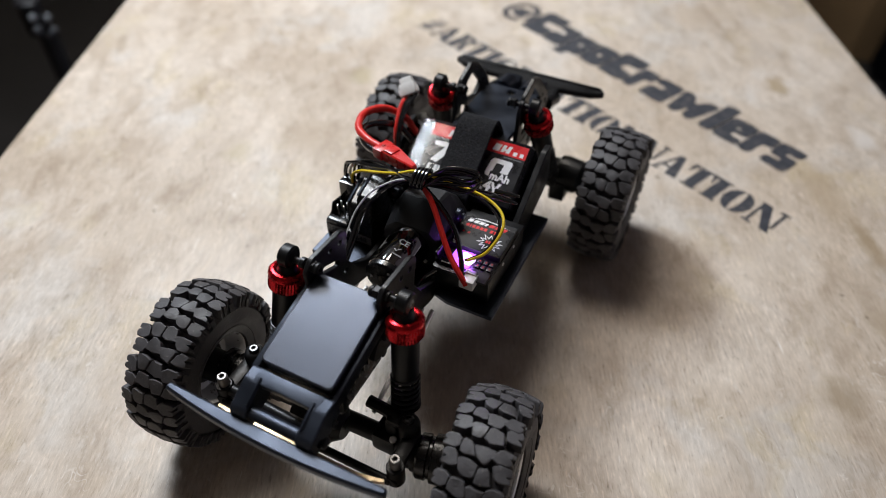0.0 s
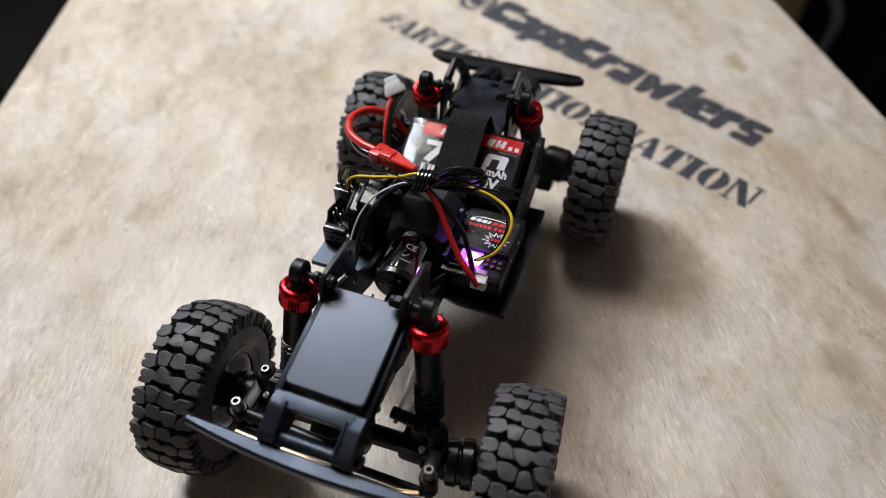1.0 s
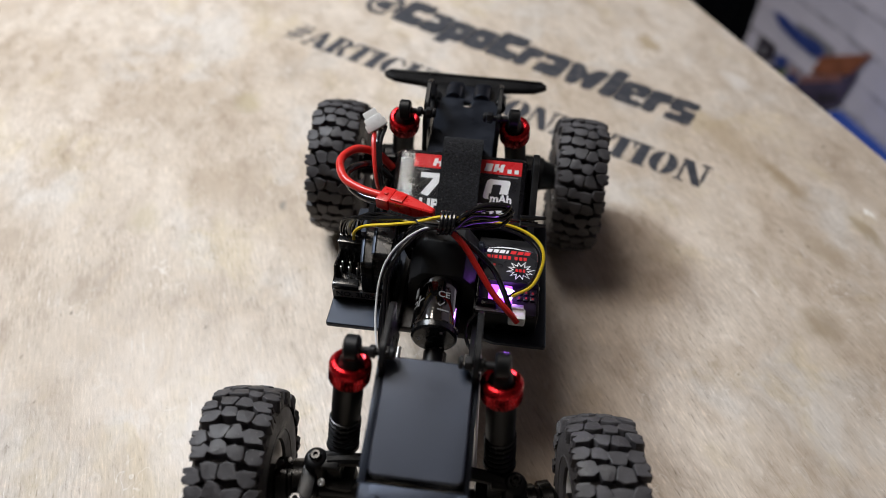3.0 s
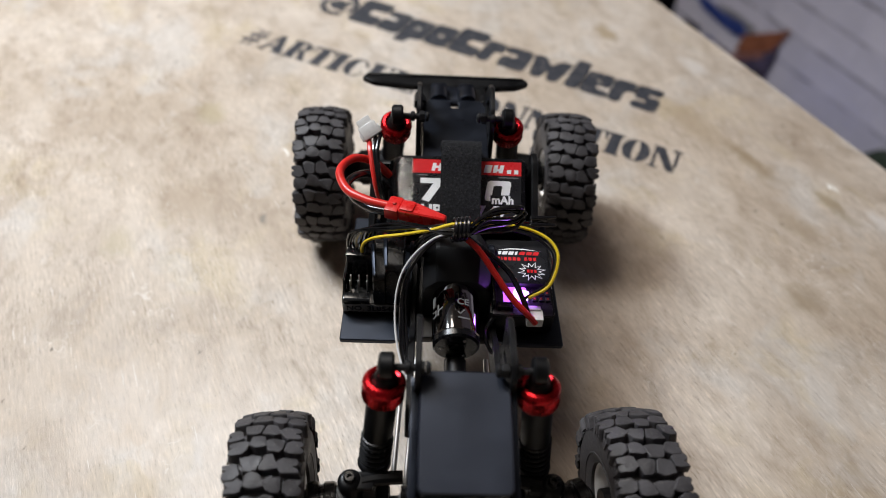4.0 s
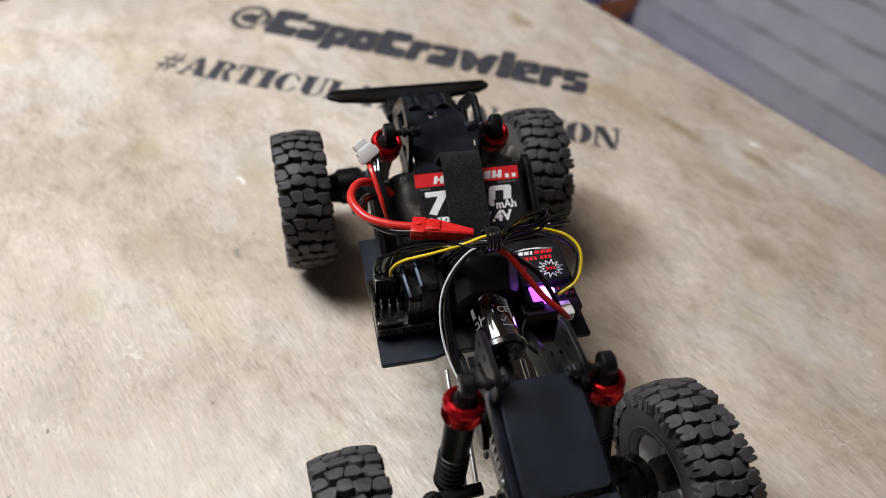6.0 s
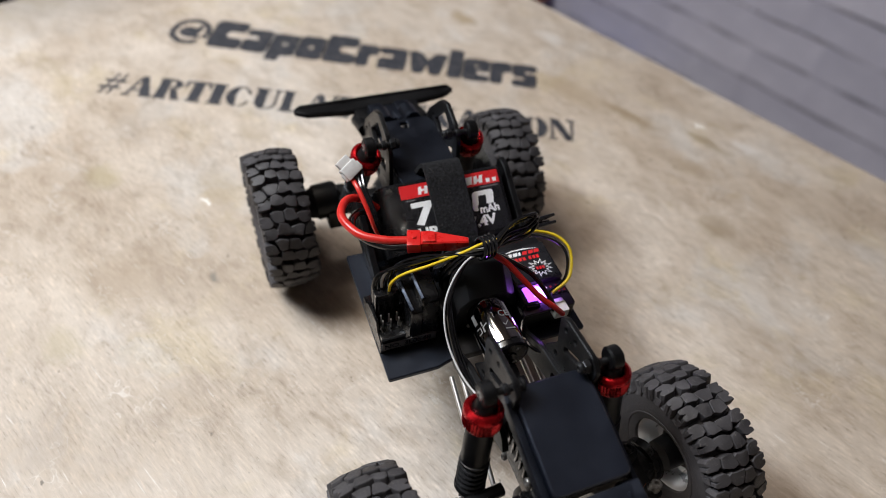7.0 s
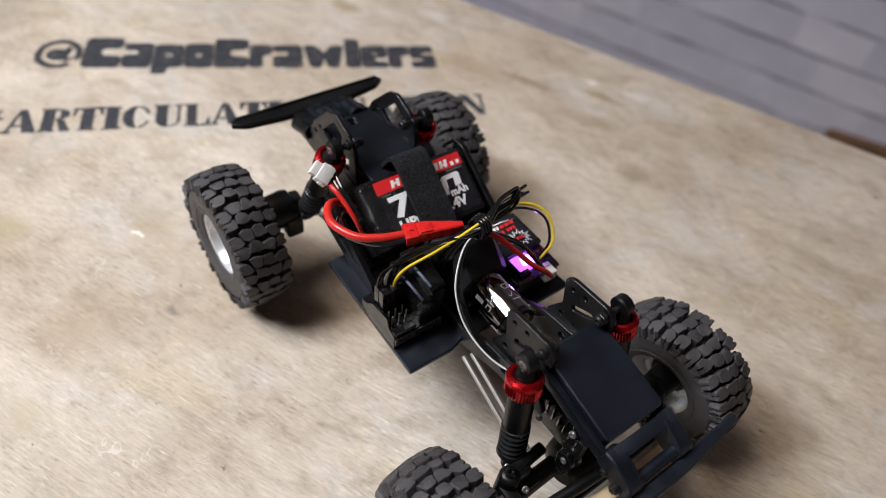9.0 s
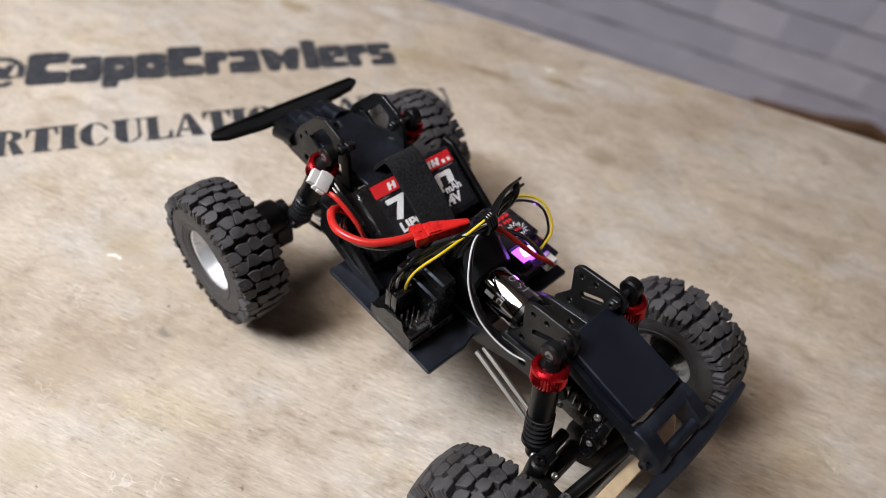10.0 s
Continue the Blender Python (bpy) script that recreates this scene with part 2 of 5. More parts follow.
PLY = plywood()
PAINT = stencil_paint()
MIST = spray_mist()
BRICK = brick_paint()
PLASTIC = surface("black_plastic", (0.0038, 0.0038, 0.0044), 0.40, 0, 0.35, 120, 0.10, 2600, 0.04, spec=0.32)
SATIN = surface("satin_black_plastic", (0.0048, 0.0054, 0.0080), 0.36, 0, 0.25, 90, 0.16, 3200, 0.05, spec=0.55, tint=(0.66, 0.77, 1.0), ior=1.55)
MATT = surface("matt_black_plastic", (0.0060, 0.0070, 0.0105), 0.44, 0, 0.25, 90, 0.25, 3200, 0.08, spec=0.62, tint=(0.65, 0.76, 1.0), ior=1.6)
HOOD = surface("charcoal_plastic", (0.0070, 0.0072, 0.0085), 0.50, 0, 0.3, 120, 0.12, 2600, 0.05, spec=0.40)
GLOSSY = surface("gloss_black_plastic", (0.0038, 0.0038, 0.0042), 0.24, 0, 0.3, 200, 0.03, 2600, 0.0)
CARBON = surface("dark_plate", (0.0052, 0.0052, 0.006), 0.38, 0, 0.3, 160, 0.12, 3000, 0.07, spec=0.36)
LID = surface("grey_black_cover", (0.0048, 0.0062, 0.0112), 0.34, 0, 0.25, 70, 0.20, 4200, 0.06, spec=0.88, rvary=0.05, tint=(0.70, 0.79, 1.0), ior=1.68)
RUBBER = surface("tyre_rubber", (0.0495, 0.0462, 0.0495), 0.60, 0, 0.40, 160, 0.6, 1300, 0.45, spec=0.50, rvary=0.2)
RED_ANO = surface("red_anodised", (0.46, 0.008, 0.013), 0.24, 0.85, 0.15, 300, 0.03)
STEEL = surface("bright_steel", (0.72, 0.70, 0.68), 0.36, 1.0, 0.0, 300, 0.0, rvary=0.02)
DARKSTEEL = surface("dark_screw", (0.026, 0.026, 0.028), 0.42, 0.6, 0.2, 300, 0.02)
BRASS = surface("brass", (0.62, 0.42, 0.18), 0.28, 1.0, 0.12, 300, 0.02)
GOLD_ANO = surface("gold_anodised", (0.86, 0.66, 0.42), 0.38, 0.45, 0.10, 300, 0.03)
COPPER = surface("copper_ring", (0.52, 0.15, 0.06), 0.35, 0.8, 0.12, 300, 0.02)
SILVER_RIM = surface("satin_silver_rim", (0.72, 0.73, 0.75), 0.34, 0.55, 0.06, 200, 0.03)
CHROME_BLACK = surface("black_chrome", (0.30, 0.285, 0.28), 0.065, 1.0, 0.1, 150, 0.01, rvary=0.025)
RED_WIRE = surface("red_silicone", (0.62, 0.022, 0.016), 0.36, 0, 0.1, 300, 0.04)
RED_PLUG = surface("red_nylon", (0.60, 0.016, 0.014), 0.30, 0, 0.1, 300, 0.04)
BLACK_WIRE = surface("black_wire", (0.007, 0.007, 0.008), 0.15, 0, 0.2, 300, 0.02, spec=0.8, rvary=0.04)
WHITE_WIRE = surface("white_wire", (0.62, 0.62, 0.62), 0.35, 0, 0.1, 300, 0.03)
YELLOW_WIRE = surface("yellow_wire", (0.72, 0.52, 0.02), 0.35, 0, 0.1, 300, 0.03)
WHITE_NYLON = surface("white_nylon", (0.76, 0.75, 0.73), 0.34, 0, 0.05, 300, 0.03)
VELCRO = surface("black_fleece", (0.013, 0.013, 0.0145), 0.95, 0, 0.85, 1100, 1.0, 1500, 0.22, spec=0.2)
CLEAR_FILM = clear_film()
FILM = surface("black_shrink_film", (0.007, 0.007, 0.008), 0.30, 0, 0.2, 160, 0.3, 300, 0.0, spec=0.35)
LABEL_BLACK = surface("label_black", (0.012, 0.012, 0.014), 0.30, 0, 0.1, 200, 0.0)
LABEL_RED = surface("label_red", (0.62, 0.022, 0.026), 0.32, 0, 0.06, 200, 0.0)
LABEL_WHITE = surface("label_white", (0.78, 0.78, 0.78), 0.32, 0, 0.04, 200, 0.0)
LABEL_GREY = surface("label_grey", (0.16, 0.16, 0.165), 0.4, 0, 0.05, 200, 0.0)
WORN = surface("worn_grey_edge", (0.16, 0.155, 0.15), 0.30, 0.4, 0.3, 300, 0.05)
PAD_RED = surface("dull_red_print", (0.22, 0.012, 0.014), 0.4, 0, 0.2, 300, 0.0)
PRINT = surface("pale_print", (0.22, 0.22, 0.22), 0.35, 0, 0.1, 300, 0.0)
PCB = surface("purple_black_board", (0.010, 0.006, 0.014), 0.35, 0, 0.3, 400, 0.04)
LED_CORE = glow("led_core", (0.76, 0.46, 1.0), 3.4)
LED_GLOW = glow("led_lens", (0.42, 0.10, 1.0), 2.2)
MORTAR = surface("mortar", (0.17, 0.155, 0.20), 0.9, 0, 0.25, 30, 0.4, 400)
CONCRETE = surface("dark_floor", (0.035, 0.034, 0.034), 0.8, 0, 0.3, 3, 0.3, 60)
WALLPAINT = surface("room_paint", (0.66, 0.61, 0.56), 0.9, 0, 0.15, 2, 0.2, 60)
CARD = surface("cardboard", (0.26, 0.17, 0.085), 0.85, 0, 0.12, 9, 0.2, 200)
PRINT_BLUE = surface("print_blue", (0.035, 0.065, 0.27), 0.6, 0, 0.25, 40, 0.0)
PRINT_BIN = surface("blue_plastic", (0.010, 0.07, 0.42), 0.4, 0, 0.15, 10, 0.05)
PRINT_ORANGE = surface("print_orange", (0.30, 0.105, 0.055), 0.6, 0, 0.25, 40, 0.0)
PRINT_SALMON = surface("print_salmon", (0.30, 0.14, 0.13), 0.6, 0, 0.2, 40, 0.0)
PRINT_VIOLET = surface("print_violet", (0.085, 0.07, 0.13), 0.6, 0, 0.3, 40, 0.0)
PRINT_DARK = surface("print_dark", (0.045, 0.038, 0.055), 0.6, 0, 0.3, 40, 0.0)
PRINT_GREY = surface("print_grey", (0.26, 0.255, 0.29), 0.6, 0, 0.2, 40, 0.0)
PRINT_GREEN = surface("print_green", (0.20, 0.25, 0.10), 0.6, 0, 0.2, 40, 0.0)
BLACK_CLOTH = surface("black_cloth", (0.0045, 0.0050, 0.0085), 0.9, 0, 0.3, 8, 0.3, 300, spec=0.15)
BLACK_WALL = surface("black_wall", (0.012, 0.012, 0.014), 0.9, 0, 0.3, 3, 0.2, 60)
STRAP_GREY = surface("grey_webbing", (0.055, 0.055, 0.065), 0.8, 0, 0.3, 60, 0.3, 700)
TRIPOD_BLACK = surface("tripod_black", (0.015, 0.015, 0.018), 0.45, 0, 0.2, 40, 0.1, 600)
TRIPOD_GREY = surface("tripod_grey", (0.20, 0.21, 0.23), 0.4, 0, 0.1, 40, 0.05, 600)
WOOD_STRIP = surface("brown_strip", (0.17, 0.085, 0.040), 0.6, 0, 0.25, 20, 0.2, 300)
GREEN_CLOTH = surface("dark_green", (0.02, 0.035, 0.022), 0.8, 0, 0.25, 20, 0.2, 300)

# ---------------------------------------------------------------- mesh tools (millimetres in, metres out)
MM = 0.001


def V(*p):
    return Vector(p)


def part(name, bm, material, parent=None, label="", smooth=35, m=None):
    """Links a bmesh, built in millimetres, as one mesh object."""
    bmesh.ops.scale(bm, vec=(MM, MM, MM), verts=bm.verts)
    bmesh.ops.recalc_face_normals(bm, faces=bm.faces)
    me = bpy.data.meshes.new(name)
    bm.to_mesh(me)
    bm.free()
    me.materials.append(material)
    if smooth:
        for p in me.polygons:
            p.use_smooth = True
        me.set_sharp_from_angle(angle=radians(smooth))
    ob = new(name, me)
    if parent:
        ob.parent = parent
    if m is not None:
        ob.matrix_basis = m
    if label:
        tagged(ob, label)
    return ob


def empty(name, label, category, at=(0, 0, 0), group="", kind=""):
    ob = new(name)
    ob.empty_display_size = 0.01
    ob.location = at
    return tagged(ob, label, category, group, kind)


def box(bm, c, s, rot=None, bevel=0.3, taper=None):
    """A bevelled box: centre, size, an Euler turn in degrees."""
    t = bmesh.new()
    bmesh.ops.create_cube(t, size=1)
    for v in t.verts:
        v.co = Vector((v.co.x * s[0], v.co.y * s[1], v.co.z * s[2]))
        if taper and v.co.z > 0:
            v.co.x *= taper[0]
            v.co.y *= taper[1]
    if bevel:
        bmesh.ops.bevel(t, geom=t.edges[:], offset=min(bevel, 0.45 * min(s)), segments=2, affect="EDGES", profile=0.6)
    m = Matrix.Translation(c) @ (Euler([radians(a) for a in rot]).to_matrix().to_4x4() if rot else Matrix())
    join(bm, t, m)


def join(bm, t, m=None):
    if m is not None:
        bmesh.ops.transform(t, matrix=m, verts=t.verts)
    me = bpy.data.meshes.new("scratch")
    t.to_mesh(me)
    t.free()
    bm.from_mesh(me)
    bpy.data.meshes.remove(me)


def along(p0, p1):
    d = Vector(p1) - Vector(p0)
    return Matrix.Translation(p0) @ d.to_track_quat("Z", "Y").to_matrix().to_4x4(), d.length


def lathe(bm, p0, p1, profile, seg=24, closed=False):
    """Turns (distance along the axis, radius) round the axis p0-p1."""
    m, _ = along(p0, p1)
    rings = []
    for h, r in profile:
        if r < 1e-6:
            rings.append([bm.verts.new(m @ Vector((0, 0, h)))])
        else:
            rings.append([bm.verts.new(m @ Vector((r * math.cos(2 * math.pi * i / seg), r * math.sin(2 * math.pi * i / seg), h))) for i in range(seg)])
    pairs = list(zip(rings, rings[1:])) + ([(rings[-1], rings[0])] if closed else [])
    for a, b in pairs:
        for i in range(seg):
            j = (i + 1) % seg
            if len(a) == 1 and len(b) == 1:
                continue
            if len(a) == 1:
                bm.faces.new((a[0], b[i], b[j]))
            elif len(b) == 1:
                bm.faces.new((a[i], b[0], a[j]))
            else:
                bm.faces.new((a[i], b[i], b[j], a[j]))


def cyl(bm, p0, p1, r, r1=None, seg=20, edge=0.25):
    r1 = r if r1 is None else r1
    n = (Vector(p1) - Vector(p0)).length
    e = min(edge, 0.3 * n, 0.5 * r, 0.5 * r1)
    lathe(bm, p0, p1, [(0, 0), (0, r - e), (e, r), (n - e, r1), (n, r1 - e), (n, 0)], seg)


def ball(bm, c, r, squash=1.0):
    t = bmesh.new()
    bmesh.ops.create_uvsphere(t, u_segments=20, v_segments=12, radius=r)
    join(bm, t, Matrix.Translation(c) @ Matrix.Diagonal((1, 1, squash, 1)))


def smooth_path(pts, n=8):
    """Catmull-Rom through the points."""
    p = [Vector(q) for q in pts]
    p = [p[0] * 2 - p[1]] + p + [p[-1] * 2 - p[-2]]
    out = []
    for a, b, c, d in zip(p, p[1:], p[2:], p[3:]):
        for i in range(n):
            t = i / n
            out.append(0.5 * (2 * b + (c - a) * t + (2 * a - 5 * b + 4 * c - d) * t * t + (3 * b - a - 3 * c + d) * t ** 3))
    return out + [p[-2]]


def tube(bm, pts, r, seg=10, n=8, straight=False):
    path = [Vector(q) for q in pts] if straight else smooth_path(pts, n)
    rings, side = [], None
    for i, q in enumerate(path):
        d = (path[min(i + 1, len(path) - 1)] - path[max(i - 1, 0)]).normalized()
        if side is None:
            side = d.orthogonal().normalized()
        side = (side - d * side.dot(d)).normalized()
        up = d.cross(side)
        rings.append([bm.verts.new(q + r * (math.cos(2 * math.pi * k / seg) * side + math.sin(2 * math.pi * k / seg) * up)) for k in range(seg)])
    for a, b in zip(rings, rings[1:]):
        for k in range(seg):
            bm.faces.new((a[k], a[(k + 1) % seg], b[(k + 1) % seg], b[k]))
    bm.faces.new(rings[0][::-1])
    bm.faces.new(rings[-1])


def ribbon(bm, pts, width, thick, n=8):
    """A strap: a path in the plane x = const, given as (x, y, z), with a width along x."""
    path = smooth_path(pts, n)
    rows = []
    for i, q in enumerate(path):
        d = (path[min(i + 1, len(path) - 1)] - path[max(i - 1, 0)]).normalized()
        up = Vector((1, 0, 0)).cross(d).normalized()
        rows.append([bm.verts.new(q + Vector((sx * width / 2, 0, 0)) + up * so * thick / 2) for sx, so in ((-1, -1), (1, -1), (1, 1), (-1, 1))])
    for a, b in zip(rows, rows[1:]):
        for k in range(4):
            bm.faces.new((a[k], a[(k + 1) % 4], b[(k + 1) % 4], b[k]))
    bm.faces.new(rows[0][::-1])
    bm.faces.new(rows[-1])


def plate(bm, outline, holes, m, thick, bevel=0.25):
    """A flat plate with holes: outlines in its own plane (x, y), thickness along z, placed by m."""
    t = bmesh.new()
    edges = []
    for loop in [outline] + list(holes):
        vs = [t.verts.new((x, y, 0)) for x, y in loop]
        edges += [t.edges.new((a, b)) for a, b in zip(vs, vs[1:] + vs[:1])]
    got = bmesh.ops.triangle_fill(t, use_beauty=True, use_dissolve=True, edges=edges)
    faces = [f for f in got["geom"] if isinstance(f, bmesh.types.BMFace)]
    ext = bmesh.ops.extrude_face_region(t, geom=faces)
    bmesh.ops.translate(t, vec=(0, 0, thick), verts=[v for v in ext["geom"] if isinstance(v, bmesh.types.BMVert)])
    bmesh.ops.translate(t, vec=(0, 0, -thick / 2), verts=t.verts)
    bmesh.ops.recalc_face_normals(t, faces=t.faces)
    if bevel:
        rim = [e for e in t.edges if len(e.link_faces) == 2 and e.calc_face_angle(0) > 1.2 and abs(e.verts[0].co.z - e.verts[1].co.z) < 1e-6]
        bmesh.ops.bevel(t, geom=rim, offset=bevel, segments=1, affect="EDGES")
    join(bm, t, m)


def disc(x, y, r, n=14):
    return [(x + r * math.cos(2 * math.pi * i / n), y + r * math.sin(2 * math.pi * i / n)) for i in range(n)]


def rounded(pts, r, n=4):
    """An outline with its corners rounded."""
    out = []
    k = len(pts)
    for i in range(k):
        a, b, c = Vector(pts[i - 1]), Vector(pts[i]), Vector(pts[(i + 1) % k])
        u, w = (a - b), (c - b)
        q = min(r, 0.45 * u.length, 0.45 * w.length)
        s, e = b + u.normalized() * q, b + w.normalized() * q
        for j in range(n + 1):
            t = j / n
            out.append(tuple((1 - t) ** 2 * s + 2 * t * (1 - t) * b + t * t * e))
    return out


def lettering(name, text, size, material, parent, m, bold=0.0, stretch=1.0, thick=0.05, align="LEFT"):
    """Letters as a thin mesh, from the built-in font; m places their baseline (millimetres)."""
    cu = bpy.data.curves.new(name, "FONT")
    cu.body, cu.size, cu.offset, cu.extrude, cu.align_x = text, size, bold, thick, align
    cu.resolution_u = 4
    tmp = bpy.data.objects.new(name, cu)
    me = bpy.data.meshes.new_from_object(tmp)
    bpy.data.objects.remove(tmp)
    bpy.data.curves.remove(cu)
    bm = bmesh.new()
    bm.from_mesh(me)
    bpy.data.meshes.remove(me)
    bmesh.ops.transform(bm, matrix=m @ Matrix.Diagonal((stretch, 1, 1, 1)), verts=bm.verts)
    return part(name, bm, material, parent, smooth=0)


def screw(name, c, direction, r, parent, material=None, h=1.6):
    """A cap screw with a cross slot: c is the seat of the head."""
    bm = bmesh.new()
    d = Vector(direction).normalized()
    c = Vector(c)
    lathe(bm, c, c + d * h, [(0, 0), (0, r), (h * 0.6, r), (h, r * 0.72), (h, r * 0.42), (h * 0.45, r * 0.34), (h * 0.45, 0)], 14)
    return part(name, bm, material or DARKSTEEL, parent)


# ---------------------------------------------------------------- bench top
U, N = Vector((0.43, -0.903, 0)), Vector((0.903, 0.43, 0))
bench_turn = Matrix((( U.x, N.x, 0, 0), (U.y, N.y, 0, 0), (0, 0, 1, 0), (0, 0, 0, 1)))
BENCH_Z = -4.5
bench = empty("workbench", "pale stained plywood workbench top with worn black stencilled lettering", "workbench", kind="structure")
bench.matrix_basis = Matrix.Translation((0, 0, BENCH_Z * MM)) @ bench_turn
bm = bmesh.new()
box(bm, (135, 16.7, -9), (1000, 476.0, 18), bevel=1.5)
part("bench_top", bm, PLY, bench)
for sx in (-320, 590):
    for sy in (-185, 213):
        bm = bmesh.new()
        box(bm, (sx, sy, -416.75), (60, 60, 797.5), bevel=3)
        part("leg", bm, WOOD_STRIP, bench)


def grown(outline, mm, sx=1.0, sy=1.0):
    """An outline spread by about mm on every side; sx, sy: its units in millimetres."""
    xs, ys = [q[0] for q in outline], [q[1] for q in outline]
    cx, cy = (min(xs) + max(xs)) / 2, (min(ys) + max(ys)) / 2
    kx, ky = 1 + mm / max(0.5, (max(xs) - min(xs)) * sx / 2), 1 + mm / max(0.5, (max(ys) - min(ys)) * sy / 2)
    return [(cx + (x - cx) * kx, cy + (y - cy) * ky) for x, y in outline]


def stencil_marks():
    """A row of chunky stencilled shapes, and a line of stencilled letters below it."""
    ang = math.atan2(-78, 157)
    lay = Matrix.Translation((0, -140, BENCH_Z)) @ Matrix.Diagonal((1.021, 1.021, 1, 1)) @ Matrix.Translation((0, 140, 0))
    base = lay @ Matrix.Translation((-82, 252.5, 0.06)) @ Matrix.Rotation(ang, 4, "Z")
    row = empty("painted_marks", "row of chunky black stencilled shapes sprayed on plywood", "painted marks", kind="structure")
    x = 0.0
    # width, bottom, top, the side and height of its slit
    shapes = [(23, 1, 25, "ring", 0), (19, 0, 28, "r", 0.52), (15, 0, 23, "l", 0.62), (15, -6, 22, "p", 0.5), (15, 0, 23, "c", 0.5), (18, 0, 28, "r", 0.5),
              (12, 0, 22, "k", 0.3), (16, 0, 22, "l", 0.6), (23, 0, 22, "v", 0.5), (8, 0, 29, "", 0), (15, 0, 22, "e", 0.6), (12, 0, 22, "k", 0.3), (14, 0, 22, "z", 0.5)]
    for w, lo, hi, cut, at in shapes:
        bm = bmesh.new()
        if cut == "ring":
            plate(bm, bent(w / 2, 12.6, w / 2, 13.2, -28, 308, w / 2 - 2.9, 10.2, 30), [], Matrix(), 0.04, 0)
            plate(bm, disc(w / 2 - 0.9, 11.8, 5.4, 20), [], Matrix.Translation((0, 0, 0.01)), 0.04, 0)
            plate(bm, [(w / 2 + 1.2, 6.2), (w / 2 + 6.2, 6.0), (w / 2 + 8.0, 8.6), (w / 2 + 4.6, 9.0), (w / 2 + 6.6, 19.0), (w / 2 + 3.0, 19.4)], [], Matrix.Translation((0, 0, 0.02)), 0.04, 0)
        else:
            y = lo + (hi - lo) * at
            o = [(0, lo), (w, lo), (w, hi), (0, hi)]
            holes = []
            if cut == "r":
                o = [(0, lo), (w, lo), (w, y - 3.4), (w * 0.46, y - 3.4), (w * 0.46, y + 3.2), (w, y + 3.2), (w, hi), (0, hi)]
            if cut == "p":
                o = [(0, lo), (w * 0.5, lo), (w * 0.5, 0), (w, 0), (w, hi), (0, hi)]
                holes = [disc(w * 0.52, hi * 0.52, 2.2, 10)]
            if cut == "k":
                o = [(0, lo), (w * 0.6, lo), (w * 0.6, hi * 0.56), (w, hi * 0.56), (w, hi), (0, hi)]
            if cut == "e":
                o = [(0, lo), (w, lo), (w, hi * 0.28), (w * 0.52, hi * 0.28), (w * 0.52, hi * 0.42), (w, hi * 0.42), (w, hi), (0, hi)]
                holes = [disc(w * 0.5, hi * 0.66, 1.6, 10)]
            if cut == "l":
                o = [(0, lo), (w, lo), (w, hi), (0, hi), (0, y + 1.8), (w * 0.5, y + 1.8), (w * 0.5, y - 1.8), (0, y - 1.8)]
            if cut == "c":
                holes = [disc(w * 0.5, y, 1.9, 10)]
            if cut == "v":
                o = [(0, hi), (w * 0.16, lo), (w * 0.42, lo), (w * 0.5, hi * 0.45), (w * 0.58, lo), (w * 0.84, lo), (w, hi), (w * 0.68, hi), (w * 0.5, hi * 0.62), (w * 0.32, hi)][::-1]
            if cut == "z":
                o = [(0, lo), (w, lo), (w, y + 2), (w * 0.5, y + 2), (w * 0.5, y + 4), (w, y + 4), (w, hi), (0, hi), (0, y - 2), (w * 0.5, y - 2), (w * 0.5, y - 4.4), (0, y - 4.4)]
            plate(bm, rounded(o, 3.6, 4), holes, Matrix(), 0.04, 0)
        bmesh.ops.transform(bm, matrix=base @ Matrix.Translation((x, 0, 0)), verts=bm.verts)
        part("painted_shape", bm, PAINT, row, smooth=0)
        bm = bmesh.new()
        for mm in (0.35, 0.8):
            edge = bent(w / 2, 12.6, w / 2 + mm, 13.2 + mm, -28, 308, w / 2 - 2.9 - mm, 10.2 - mm, 30) if cut == "ring" else rounded(grown(o, mm), 3.6, 4)
            plate(bm, edge, [], base @ Matrix.Translation((x, 0, -0.02 - 0.01 * mm)), 0.01, 0)
        part("overspray", bm, MIST, row, smooth=0)
        x += w + 0.9
    ang = math.radians(-23.9)
    base = lay @ Matrix.Translation((-121, 210.4, 0.06)) @ Matrix.Rotation(ang, 4, "Z")
    line = empty("painted_word", "line of black stencilled capitals sprayed on plywood", "painted lettering", kind="structure")
    x = 0.0
    for ch, w in zip("#ARTICULATIONNATION", (15, 16, 15.5, 14.5, 9, 15, 15.5, 13, 15.5, 14, 8.5, 15, 15.5, 15.5, 15.5, 14, 8.5, 15, 15.5)):
        bm = bmesh.new()
        for k, outline in enumerate(GLYPHS[ch]):
            put = base @ Matrix.Translation((x + w * 0.03, 0, 0.012 * k)) @ Matrix.Diagonal((w * 0.93, 17.6, 1, 1))
            plate(bm, outline, [], put, 0.03, 0)
        part("letter", bm, PAINT, line, smooth=0)
        bm = bmesh.new()
        for k, outline in enumerate(GLYPHS[ch]):
            put = base @ Matrix.Translation((x + w * 0.03, 0, -0.02 - 0.002 * k)) @ Matrix.Diagonal((w * 0.93, 17.6, 1, 1))
            plate(bm, grown(outline, 0.5, w * 0.93, 17.6), [], put, 0.001, 0)
        part("overspray", bm, MIST, line, smooth=0)
        x += w * 0.955


